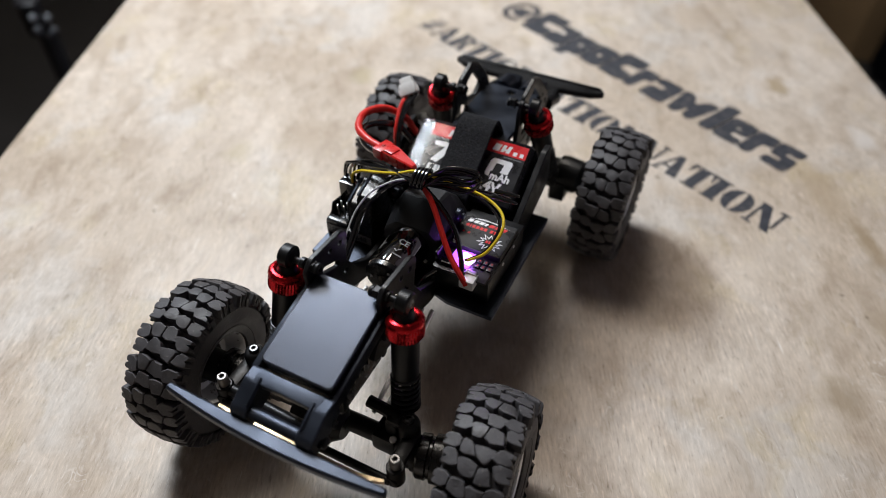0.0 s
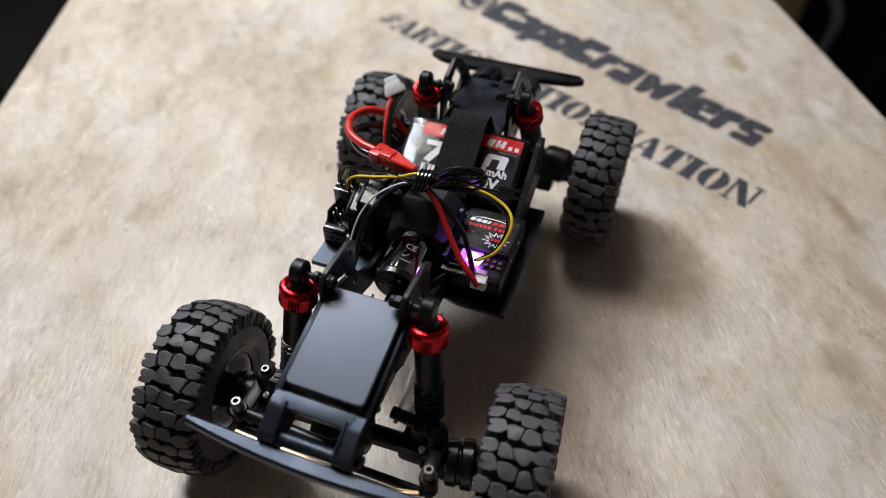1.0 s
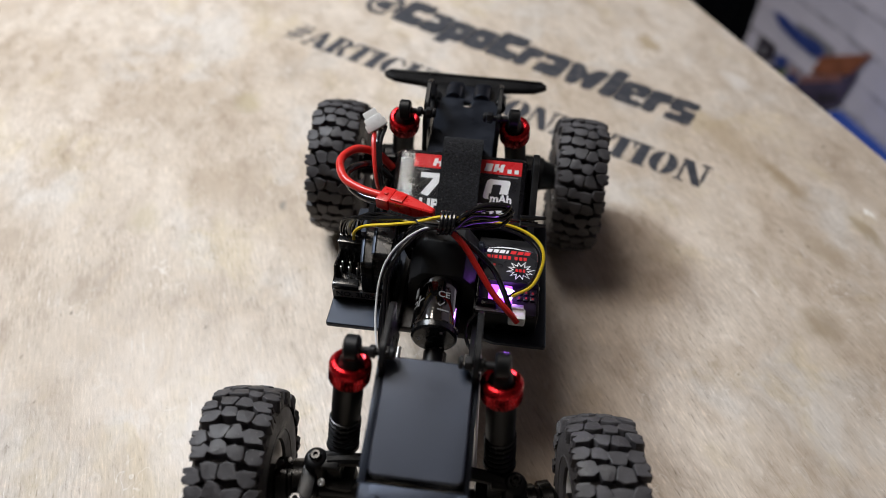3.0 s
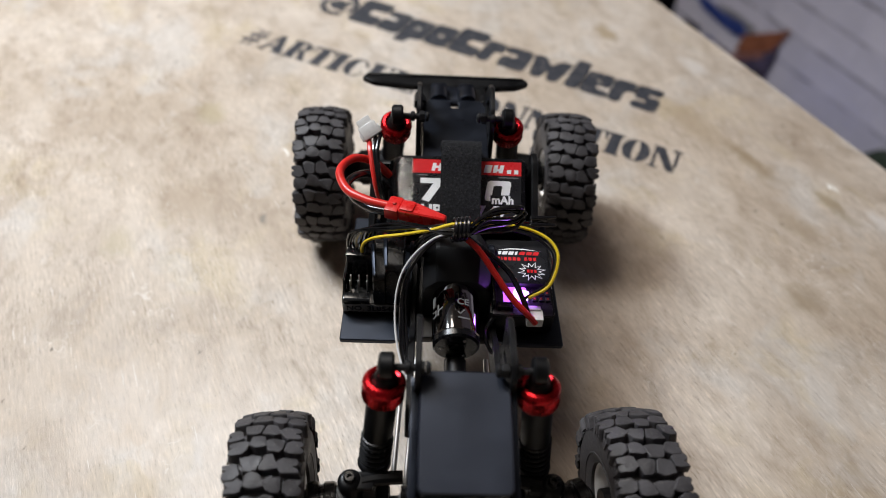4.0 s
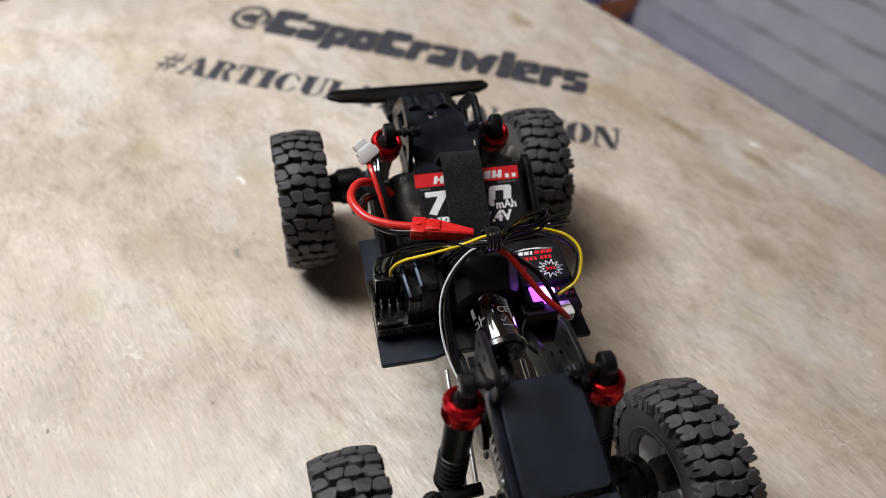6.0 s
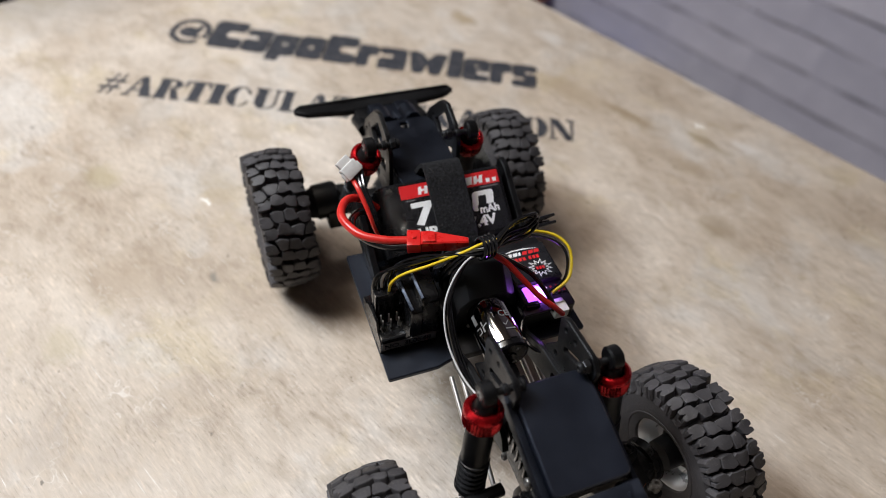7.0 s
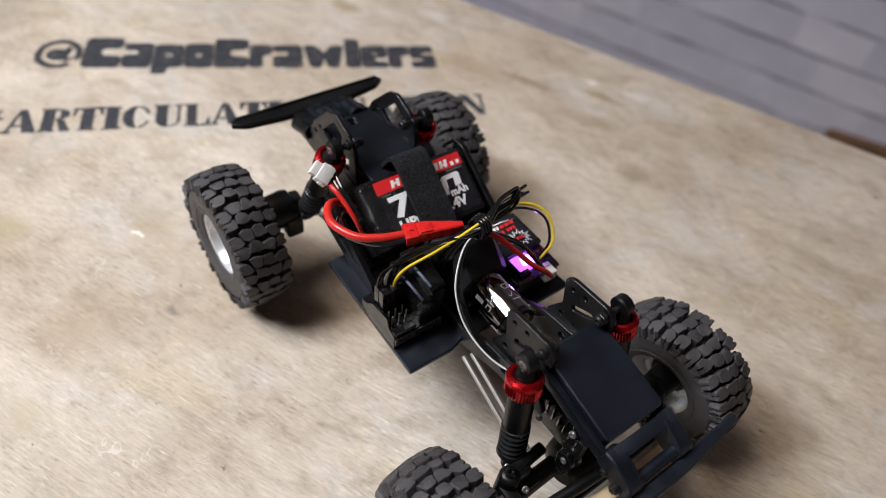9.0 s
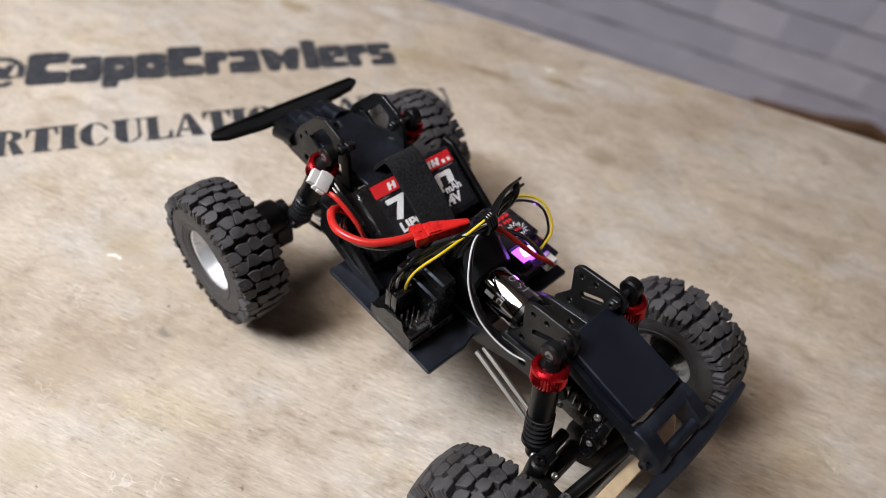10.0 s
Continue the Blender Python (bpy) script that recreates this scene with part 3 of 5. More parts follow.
def bent(cx, cy, rx, ry, a0, a1, rx2, ry2, n=9):
    """A crescent between two elliptic arcs."""
    t = [radians(a0 + (a1 - a0) * i / n) for i in range(n + 1)]
    return [(cx + rx * math.cos(a), cy + ry * math.sin(a)) for a in t] + [(cx + rx2 * math.cos(a), cy + ry2 * math.sin(a)) for a in reversed(t)]


def bar(x0, y0, x1, y1):
    return [(x0, y0), (x1, y0), (x1, y1), (x0, y1)]


def feet(x0, x1):
    return [bar(x0, 0, x1, 0.06), bar(x0, 0.94, x1, 1)]


# fat stencil capitals in a unit box
GLYPHS = {
    "#": [[(0.18, 0), (0.28, 0), (0.58, 1), (0.48, 1)], [(0.48, 0), (0.58, 0), (0.88, 1), (0.78, 1)], bar(0.05, 0.28, 0.85, 0.37), bar(0.16, 0.60, 0.95, 0.69)],
    "A": [[(0.06, 0), (0.17, 0), (0.46, 0.84), (0.40, 0.98)], [(0.42, 1), (0.62, 1), (1.0, 0), (0.60, 0)], bar(0.25, 0.26, 0.56, 0.34), bar(0, 0, 0.28, 0.06)],
    "R": [bar(0.10, 0, 0.46, 1), bent(0.50, 0.75, 0.42, 0.25, -90, 90, 0.14, 0.19), [(0.54, 0.50), (0.76, 0.50), (1.0, 0), (0.70, 0)]] + feet(0.02, 0.52),
    "T": [bar(0.30, 0, 0.70, 1), bar(0, 0.92, 0.27, 1), bar(0.73, 0.92, 1, 1), [(0, 0.66), (0.06, 0.66), (0.13, 0.92), (0, 0.92)], [(0.94, 0.66), (1, 0.66), (1, 0.92), (0.87, 0.92)], bar(0.20, 0, 0.80, 0.06)],
    "I": [bar(0.16, 0, 0.84, 1)] + feet(0.02, 0.98),
    "C": [bent(0.50, 0.50, 0.48, 0.50, 92, 268, 0.12, 0.44), bent(0.52, 0.50, 0.42, 0.49, 22, 84, 0.32, 0.41), bent(0.52, 0.50, 0.42, 0.49, -84, -26, 0.34, 0.43)],
    "U": [bar(0.10, 0.30, 0.46, 1), bent(0.50, 0.31, 0.40, 0.31, 180, 266, 0.04, 0.24), bent(0.52, 0.31, 0.36, 0.30, -86, 0, 0.28, 0.24), bar(0.80, 0.30, 0.88, 1), bar(0.02, 0.94, 0.54, 1), bar(0.70, 0.94, 0.98, 1)],
    "L": [bar(0.10, 0, 0.48, 1), [(0.52, 0), (1, 0), (1, 0.36), (0.94, 0.36), (0.84, 0.10), (0.52, 0.06)]] + feet(0.02, 0.50),
    "O": [bent(0.47, 0.50, 0.46, 0.50, 92, 268, 0.10, 0.44), bent(0.53, 0.50, 0.46, 0.50, -88, 88, 0.10, 0.44)],
    "N": [bar(0.10, 0, 0.18, 0.86), [(0.04, 1), (0.40, 1), (0.92, 0), (0.64, 0)], bar(0.84, 0.22, 0.92, 1), bar(0, 0, 0.30, 0.06), bar(0.72, 0.94, 1, 1)],
}

stencil_marks()

# ---------------------------------------------------------------- room
FLOOR_Z = -820.0
WALL_D, WALL_END = 1104.0, -1112.0
WN, WD = Vector((0.927, 0.375, 0)), Vector((0.375, -0.927, 0))
wall_turn = Matrix(((WD.x, WN.x, 0, 0), (WD.y, WN.y, 0, 0), (0, 0, 1, 0), (0, 0, 0, 1)))
UPRIGHT = Matrix.Rotation(math.pi / 2, 4, "X")
bm = bmesh.new()
box(bm, (0, -570, FLOOR_Z - 50), (5800, 4260, 100), bevel=0)
tagged(part("floor", bm, CONCRETE, smooth=0, m=wall_turn), "dark concrete workshop floor", "floor", kind="structure")
bm = bmesh.new()
box(bm, (0, -570, 1850), (5800, 4260, 100), bevel=0)
tagged(part("ceiling", bm, WALLPAINT, smooth=0, m=wall_turn), "plain dark workshop ceiling", "ceiling", kind="structure")
wall_east = empty("wall_east", "brick wall painted pale lilac-grey, with uneven shallow joints", "brick wall", kind="structure")
wall_east.matrix_basis = wall_turn
bm = bmesh.new()
box(bm, ((WALL_END + 2800) / 2, WALL_D + 150, 515), (2800 - WALL_END, 300, 2640), bevel=0)
part("mortar_bed", bm, MORTAR, wall_east, smooth=0)
for nm, c, s, mt in (("wall_north", (-2750, -650, 515), (100, 4100, 2640), WALLPAINT), ("wall_south", (2750, -780, 515), (100, 3740, 2640), WALLPAINT), ("wall_west", (0, -2660, 515), (5400, 100, 2640), WALLPAINT), ("wall_recess", (-1910, 1450, 515), (1590, 90, 2640), BLACK_WALL)):
    bm = bmesh.new()
    box(bm, c, s, bevel=0)
    tagged(part(nm, bm, mt, smooth=0, m=wall_turn), "plain dark room wall", "wall", kind="structure")


# things along the brick wall
def carton(name, label, s0, s1, d0, d1, z0, z1, material):
    """A taped carton: s along the wall, d away from the bench."""
    e = empty(name, label, "box")
    e.matrix_basis = wall_turn
    bm = bmesh.new()
    box(bm, ((s0 + s1) / 2, (d0 + d1) / 2, (z0 + z1) / 2), (s1 - s0, d1 - d0, z1 - z0), bevel=3)
    part("carton_body", bm, material, e)
    for k in (-1, 1):
        bm = bmesh.new()
        box(bm, ((s0 + s1) / 2, (d0 + d1) / 2 + k * (d1 - d0) / 4, z1 + 1.6), (s1 - s0 - 4, (d1 - d0) / 2 - 3, 3), bevel=0.8)
        part("flap", bm, material, e)
    return e


carton("cardboard_box", "plain brown cardboard box on the floor", -2250, -1765, 1090, 1290, FLOOR_Z, -473, CARD)


def wall_print():
    """A coloured print stuck on the bricks: a blue swoosh, an orange and a violet band, small dark shapes."""
    e = empty("wall_print", "coloured print with blue, orange and violet shapes on the bricks", "wall print", kind="structure")
    e.matrix_basis = wall_turn
    shapes = [
        ("swoosh_shadow", PRINT_GREY, [(-983, -507), (-910, -499), (-843, -502), (-869, -526), (-888, -513), (-954, -520)], 6),
        ("blue_swoosh", PRINT_BLUE, [(-1056, -520), (-1020, -512), (-954, -517), (-888, -510), (-866, -524), (-891, -543), (-957, -543), (-1021, -537)], 6),
        ("dark_shape", PRINT_DARK, [(-1060, -582), (-1002, -580), (-998, -612), (-1026, -630), (-1060, -640)], 5),
        ("light_eye", PRINT_GREY, [(-1046, -605), (-1028, -600), (-1020, -613), (-1040, -622)], 3),
        ("dark_shape", PRINT_DARK, [(-1000, -624), (-960, -604), (-955, -630), (-978, -640)], 4),
        ("blue_shape", PRINT_BLUE, [(-996, -597), (-955, -582), (-943, -608), (-982, -620)], 6),
        ("blue_shape", PRINT_BLUE, [(-940, -615), (-910, -598), (-904, -624), (-936, -640)], 6),
        ("green_dot", PRINT_GREEN, [(-966, -613), (-950, -604), (-941, -617), (-956, -627)], 4),
        ("orange_band", PRINT_ORANGE, [(-870, -529), (-841, -509), (-800, -484), (-761, -458), (-772, -492), (-786, -520), (-835, -552), (-878, -574)], 2),
        ("orange_shape", PRINT_ORANGE, [(-950, -594), (-903, -588), (-914, -603)], 3),
        ("violet_band", PRINT_VIOLET, [(-900, -606), (-784, -524), (-773, -492), (-768, -520), (-772, -586), (-815, -625), (-868, -648), (-900, -640)], 3),
        ("salmon_stripe", PRINT_SALMON, [(-898, -593), (-801, -530), (-796, -543), (-890, -605)], 2),
        ("dark_bar", PRINT_DARK, [(-836, -598), (-786, -564), (-778, -584), (-822, -615)], 3),
        ("dark_bar", PRINT_DARK, [(-880, -632), (-846, -606), (-838, -624), (-868, -644)], 3),
    ]
    for k, (nm, mt, outline, r) in enumerate(shapes):
        bm = bmesh.new()
        plate(bm, rounded(outline, r, 3), [], Matrix.Translation((0, WALL_D - 10.5 - 0.5 * k, 0)) @ UPRIGHT, 0.4, 0)
        part(nm, bm, mt, e, smooth=0)


wall_print()


def hanging_cloth():
    """Black cloth hung in folds over the dark opening beside the wall, a grey strap over it."""
    e = empty("black_cloth", "black cloth hanging in folds beside the brick wall", "cloth")
    e.matrix_basis = wall_turn
    bm = bmesh.new()
    rows = []
    for j in range(9):
        z = FLOOR_Z + 4 + (1796 - FLOOR_Z) * j / 8
        rows.append([bm.verts.new((-1720 + 604 * i / 120, 1135 + 11 * math.sin(i * 0.42 + 0.2 * j) + 5 * math.sin(i * 1.1 + j), z)) for i in range(121)])
    for p, q in zip(rows, rows[1:]):
        for i in range(120):
            bm.faces.new((p[i], p[i + 1], q[i + 1], q[i]))
    bmesh.ops.solidify(bm, geom=bm.faces[:], thickness=1.5)
    part("cloth", bm, BLACK_CLOTH, e, smooth=80)
    bm = bmesh.new()
    ribbon(bm, [(0, -1640, -600), (0, -1560, -598), (0, -1500, -622), (0, -1478, -660), (0, -1486, -720), (0, -1500, -818)], 14, 26, 8)
    bmesh.ops.transform(bm, matrix=Matrix(((0, 1, 0, 0), (1, 0, 0, 1100), (0, 0, 1, 0), (0, 0, 0, 1))), verts=bm.verts)
    part("strap", bm, STRAP_GREY, e, "dull grey webbing strap")


hanging_cloth()
bm = bmesh.new()
plate(bm, rounded([(200, -819), (475, -819), (475, -448), (428, -431), (400, -422), (360, -432), (318, -441), (260, -447), (200, -452)], 4), [], Matrix.Translation((0, 1080, 0)) @ UPRIGHT, 26, 2)
tagged(part("wood_offcut", bm, WOOD_STRIP, m=wall_turn), "brown wooden board leaning on the brick wall", "board")
bm = bmesh.new()
box(bm, (-405, 1035, -668), (130, 115, 300), bevel=24, taper=(0.86, 0.8))
box(bm, (-405, 1035, -524), (70, 30, 26), bevel=9)
tagged(part("dark_bag", bm, GREEN_CLOTH, m=wall_turn), "small dark bag standing on the floor", "bag")


def storage_bin():
    e = empty("storage_bin", "blue plastic storage bin on the floor by the wall", "bin")
    e.matrix_basis = wall_turn
    bm = bmesh.new()
    box(bm, (-610, 990, -700), (220, 110, 238), bevel=12, taper=(1.08, 1.1))
    part("bin_body", bm, PRINT_BIN, e)
    bm = bmesh.new()
    box(bm, (-610, 990, -574), (252, 134, 16), bevel=6)
    part("lid", bm, PRINT_BIN, e)


storage_bin()


def tripod():
    e = empty("tripod", "small black camera tripod standing beyond the bench edge", "tripod", (-0.66, 0.30, FLOOR_Z * MM))
    for a in (30, 150, 270):
        d = Vector((math.cos(radians(a)), math.sin(radians(a)), 0))
        bm = bmesh.new()
        cyl(bm, d * 12 + V(0, 0, 470), d * 120 + V(0, 0, 230), 11)
        cyl(bm, d * 120 + V(0, 0, 235), d * 215 + V(0, 0, 6), 8)
        part("leg", bm, TRIPOD_BLACK, e)
        bm = bmesh.new()
        box(bm, d * 120 + V(0, 0, 232), (26, 24, 28), bevel=6)
        part("leg_clamp", bm, TRIPOD_BLACK, e)
    bm = bmesh.new()
    cyl(bm, (0, 0, 440), (0, 0, 650), 11)
    cyl(bm, (0, 0, 455), (0, 0, 490), 22)
    part("centre_column", bm, TRIPOD_BLACK, e)
    bm = bmesh.new()
    cyl(bm, (-6, -4, 648), (-6, -4, 690), 13, edge=3)
    part("head", bm, TRIPOD_BLACK, e)
    for x, y, z in ((8, -12, 673), (8, 4, 666), (8, -13, 660), (8, 5, 651)):
        bm = bmesh.new()
        cyl(bm, (x * 0.4, y, z), (x * 1.1, y, z), 4.6, edge=2)
        part("clamp_knob", bm, TRIPOD_GREY, e)


tripod()

# ---------------------------------------------------------------- the crawler
car = empty("toy_crawler", "bare black radio-controlled rock crawler chassis with red-collared dampers on plywood", "toy car")


def tyre_mesh():
    """A tyre about the x axis. Its tread runs in wavy rows of four lugs, the outer ones slit and toothed."""
    bm = bmesh.new()
    prof = [(-8.6, 12.6), (-9.5, 14.5), (-10.0, 18.0), (-9.8, 21.4), (-8.6, 23.2), (-5.0, 24.1), (0, 24.4), (5.0, 24.1), (8.6, 23.2), (9.8, 21.4), (10.0, 18.0), (9.5, 14.5), (8.6, 12.6), (7.0, 12.2), (-7.0, 12.2)]
    lathe(bm, (0, 0, 0), (1, 0, 0), prof, 64, closed=True)
    rnd = random.Random(5)
    count = 32
    p = 360 / count
    crown = lambda x: 27.35 - 0.0125 * x * x
    root = lambda x: 24.0 - 0.016 * x * x

    def lug(th0, pts):
        """A raised lug from its outline of (share of the pitch, x): steep flanks, a worn edge and a nearly flat crown."""
        cx = sum(q[1] for q in pts) / len(pts)
        ct = sum(q[0] for q in pts) / len(pts)
        tip = rnd.uniform(-0.18, 0.18)
        n = len(pts)
        rings = []
        for drop, shrink in ((9.0, -0.12), (0.7, 0.0), (0.24, 0.05), (0.06, 0.16), (0.0, 0.34)):
            ring = []
            for dt, x in pts:
                along_mm, across = (dt - ct) * 5.3, x - cx
                far = max(0.3, math.hypot(along_mm, across))
                k = max(0.15, 1 - shrink / far)
                t = radians(th0 + (ct + (dt - ct) * k) * p)
                xx = cx + across * k
                r = root(xx) if drop > 5 else crown(xx) - drop + tip
                ring.append(bm.verts.new((xx, r * math.cos(t), r * math.sin(t))))
            rings.append(ring)
        bm.faces.new(rings[-1])
        for a, b in zip(rings, rings[1:]):
            for i in range(n):
                bm.faces.new((a[i], a[(i + 1) % n], b[(i + 1) % n], b[i]))

    for i in range(count):
        j = lambda q=0.05: rnd.uniform(-q, q)
        odd = i % 2
        out_l, out_r = (9.6, 10.5) if odd else (10.5, 9.6)
        shift = 0.8 if odd else -0.8
        # seams across the row with their slant, and how far each lug runs ahead (shares of the pitch)
        seams = [-out_l, -4.9 + shift * 0.8 + j(0.4), shift + j(0.4), 4.9 + shift * 0.8 + j(0.4), out_r]
        slant = [0, (0.6 if odd else -0.3) + j(0.3), (-0.5 if odd else 0.5) + j(0.3), (0.4 if odd else -0.6) + j(0.3), 0]
        ahead = [-0.06 + j(), 0.20 + j(0.07), 0.28 + j(0.07), 0.0 + j()] if odd else [0.08 + j(), 0.12 + j(0.07), 0.36 + j(0.07), 0.12 + j()]
        for k in range(4):
            pm = ahead[k]
            h = (0.435 if odd else 0.40) + j(0.02)
            a0, a1 = seams[k] + 0.06, seams[k + 1] - 0.06
            if k in (1, 2):
                xm = (a0 + a1) / 2 + j(0.6)
                pts = [(pm - h * 0.80 + j(), a0 - slant[k]), (pm - h - j(), xm - 1.1 + j(0.4)), (pm - h * 0.97 - j(), xm + 0.5 + j(0.4)), (pm - h * 0.72 + j(0.07), a1 - slant[k + 1] - 0.2), (pm - h * 0.25 + j(), a1 - slant[k + 1] * 0.4), (pm + h * 0.78 + j(0.06), a1 + slant[k + 1]), (pm + h + j(), xm + 1.0 + j(0.4)), (pm + h * 0.97 + j(), xm - 0.5 + j(0.4)), (pm + h * 0.70 + j(0.07), a0 + slant[k] + 0.2), (pm + h * 0.1 + j(), a0 + slant[k] * 0.3)]
            else:
                sg = -1 if k == 0 else 1
                o, e, sl = (a0, a1, slant[1]) if k == 0 else (a1, a0, slant[3])
                lean = j(0.10)
                pts = [(pm - h * 0.62 + j(), e - sl), (pm + h * 0.52 + j(), e + sl), (pm + h * 0.98 + lean, e + sl * 0.5 + sg * 1.6), (pm + h * 0.90 + lean, o - sg * 0.7), (pm + h * 0.66, o), (pm + h * 0.20 + j(), o - sg * 0.15), (pm + j(), o - sg * (1.5 if odd else 0.9)), (pm - h * 0.24, o - sg * 0.1), (pm - h * 0.72, o), (pm - h * 0.95 + lean, o - sg * 0.8), (pm - h * 0.98 + lean, e - sl * 0.5 + sg * 1.4)]
            lug(i * p, pts)
        for side in (-1, 1):
            th = (i + (0.02 if side < 0 else -0.04)) * p
            # stub running down the sidewall
            r1 = 21.6 if i % 2 else 22.4
            vs = []
            for dt, r, x in ((-0.24, 24.2, 9.35), (0.24, 24.2, 9.35), (0.14, r1, 9.85), (-0.16, r1, 9.85)):
                for up in (0.0, 0.4):
                    t = radians(th + dt * p)
                    vs.append(bm.verts.new((side * (x + up), (r + up * 0.3) * math.cos(t), (r + up * 0.3) * math.sin(t))))
            bm.faces.new((vs[1], vs[3], vs[5], vs[7]))
            for k in range(4):
                k2 = (k + 1) % 4
                bm.faces.new((vs[2 * k], vs[2 * k2], vs[2 * k2 + 1], vs[2 * k + 1]))
    # low moulded ring on both sidewalls
    for side in (-1, 1):
        lathe(bm, (side * 9.5, 0, 0), (side * 10.5, 0, 0), [(0, 15.0), (0.35, 15.2), (0.35, 15.6), (0, 15.8)], 48)
    bmesh.ops.scale(bm, vec=(0.94, 1, 1), verts=bm.verts)
    return bm


def build_wheel():
    """A wheel about the x axis, outer face towards +x."""
    rim = bmesh.new()
    lathe(rim, (0, 0, 0), (1, 0, 0), [(7.2, 12.7), (7.5, 12.2), (7.0, 11.6), (2.6, 10.6), (1.6, 9.8), (1.2, 5.5), (1.2, 2.6), (1.8, 2.3), (1.8, 0), (0.2, 0), (0.2, 9.2), (-0.6, 10.2), (-5.8, 11.2), (-6.8, 11.8), (-7.2, 12.4), (-6.6, 12.9), (6.4, 12.9)], 40, closed=True)
    wheel = part("wheel", rim, SILVER_RIM, car, "satin silver dished wheel")
    t = part("tyre", tyre_mesh(), RUBBER, wheel, "dusty black rubber off-road tyre with chunky lugs", smooth=24)
    bm = bmesh.new()
    cyl(bm, (1.8, 0, 0), (3.4, 0, 0), 1.7, seg=6)
    part("wheel_nut", bm, STEEL, wheel)
    bm = bmesh.new()
    lathe(bm, (0, 0, 0), (1, 0, 0), [(0.1, 0), (0.1, 7.6), (-1.4, 7.0), (-2.0, 5.6), (-8.5, 5.2), (-8.5, 0)], 28)
    part("wheel_hub", bm, PLASTIC, wheel)
    return wheel


wheel = build_wheel()
spots = [(46.8, 73.8, 23.0, 0.0, 0, 10, 1.0), (-50.4, 71.1, 23.0, 181.5, 0, 55, 1.01), (51.5, -63.3, 22.1, 5.2, -3.0, 33, 0.98), (-47.4, -67.2, 22.1, 185.0, 0, 80, 0.98)]
first = True
for x, y, z, turn, lean, spin, size in spots:
    m = pose(x * MM, y * MM, z * MM, 0, lean, turn) @ pose(0, 0, 0, spin, 0, 0) @ Matrix.Diagonal((1, size, size, 1))
    if first:
        wheel.matrix_basis = m
        first = False
    else:
        copy_thing(wheel, m)

# ---- axles
bm = bmesh.new()
cyl(bm, (-43, 71.6, 24), (40, 73.8, 24), 3.6)
for s in (-1, 1):
    yy = 73.6 + s * 0.7
    box(bm, (s * 27 - 1.4, yy - 4, 21.5), (7, 8, 9), bevel=1.2)
    lathe(bm, (s * 21 - 1.6, yy, 27.5), (s * 39 - 1.6, yy, 25.5), [(0, 0), (0, 4.6), (3, 5.0), (4, 6.6), (6, 7.2), (13, 7.2), (14, 6.2), (18, 5.4), (18, 0)], 22)
lathe(bm, (-10, 72.3, 23), (10, 72.3, 23), [(0, 0), (0, 6), (4, 10), (14, 10.4), (18, 7), (20, 4), (20, 0)], 24)
box(bm, (0, 62, 24), (12, 12, 12), bevel=2)
part("rear_axle", bm, PLASTIC, car)
bm = bmesh.new()
cyl(bm, (-26, -66.6, 24.5), (26, -65, 24.5), 3.0)
lathe(bm, (-9, -68, 24.5), (8, -68, 24.5), [(0, 0), (0, 5), (2, 7.6), (5, 8.6), (12, 8.8), (14, 6), (17, 4), (17, 0)], 22)
part("front_axle", bm, PLASTIC, car)
for s in (-1, 1):
    bm = bmesh.new()
    box(bm, (s * 20.5, -64.5, 24), (8, 8, 8), bevel=1.5)
    box(bm, (s * 24.5, -63.5, 34.0), (8, 5.0, 2.6), bevel=1.0)
    box(bm, (s * 22.0, -63.5, 29.0), (4, 4.6, 10), bevel=1.0)
    box(bm, (s * 25.5, -64.5, 16.5), (6, 5.0, 2.6), bevel=1.0)
    part("knuckle_carrier", bm, PLASTIC, car)
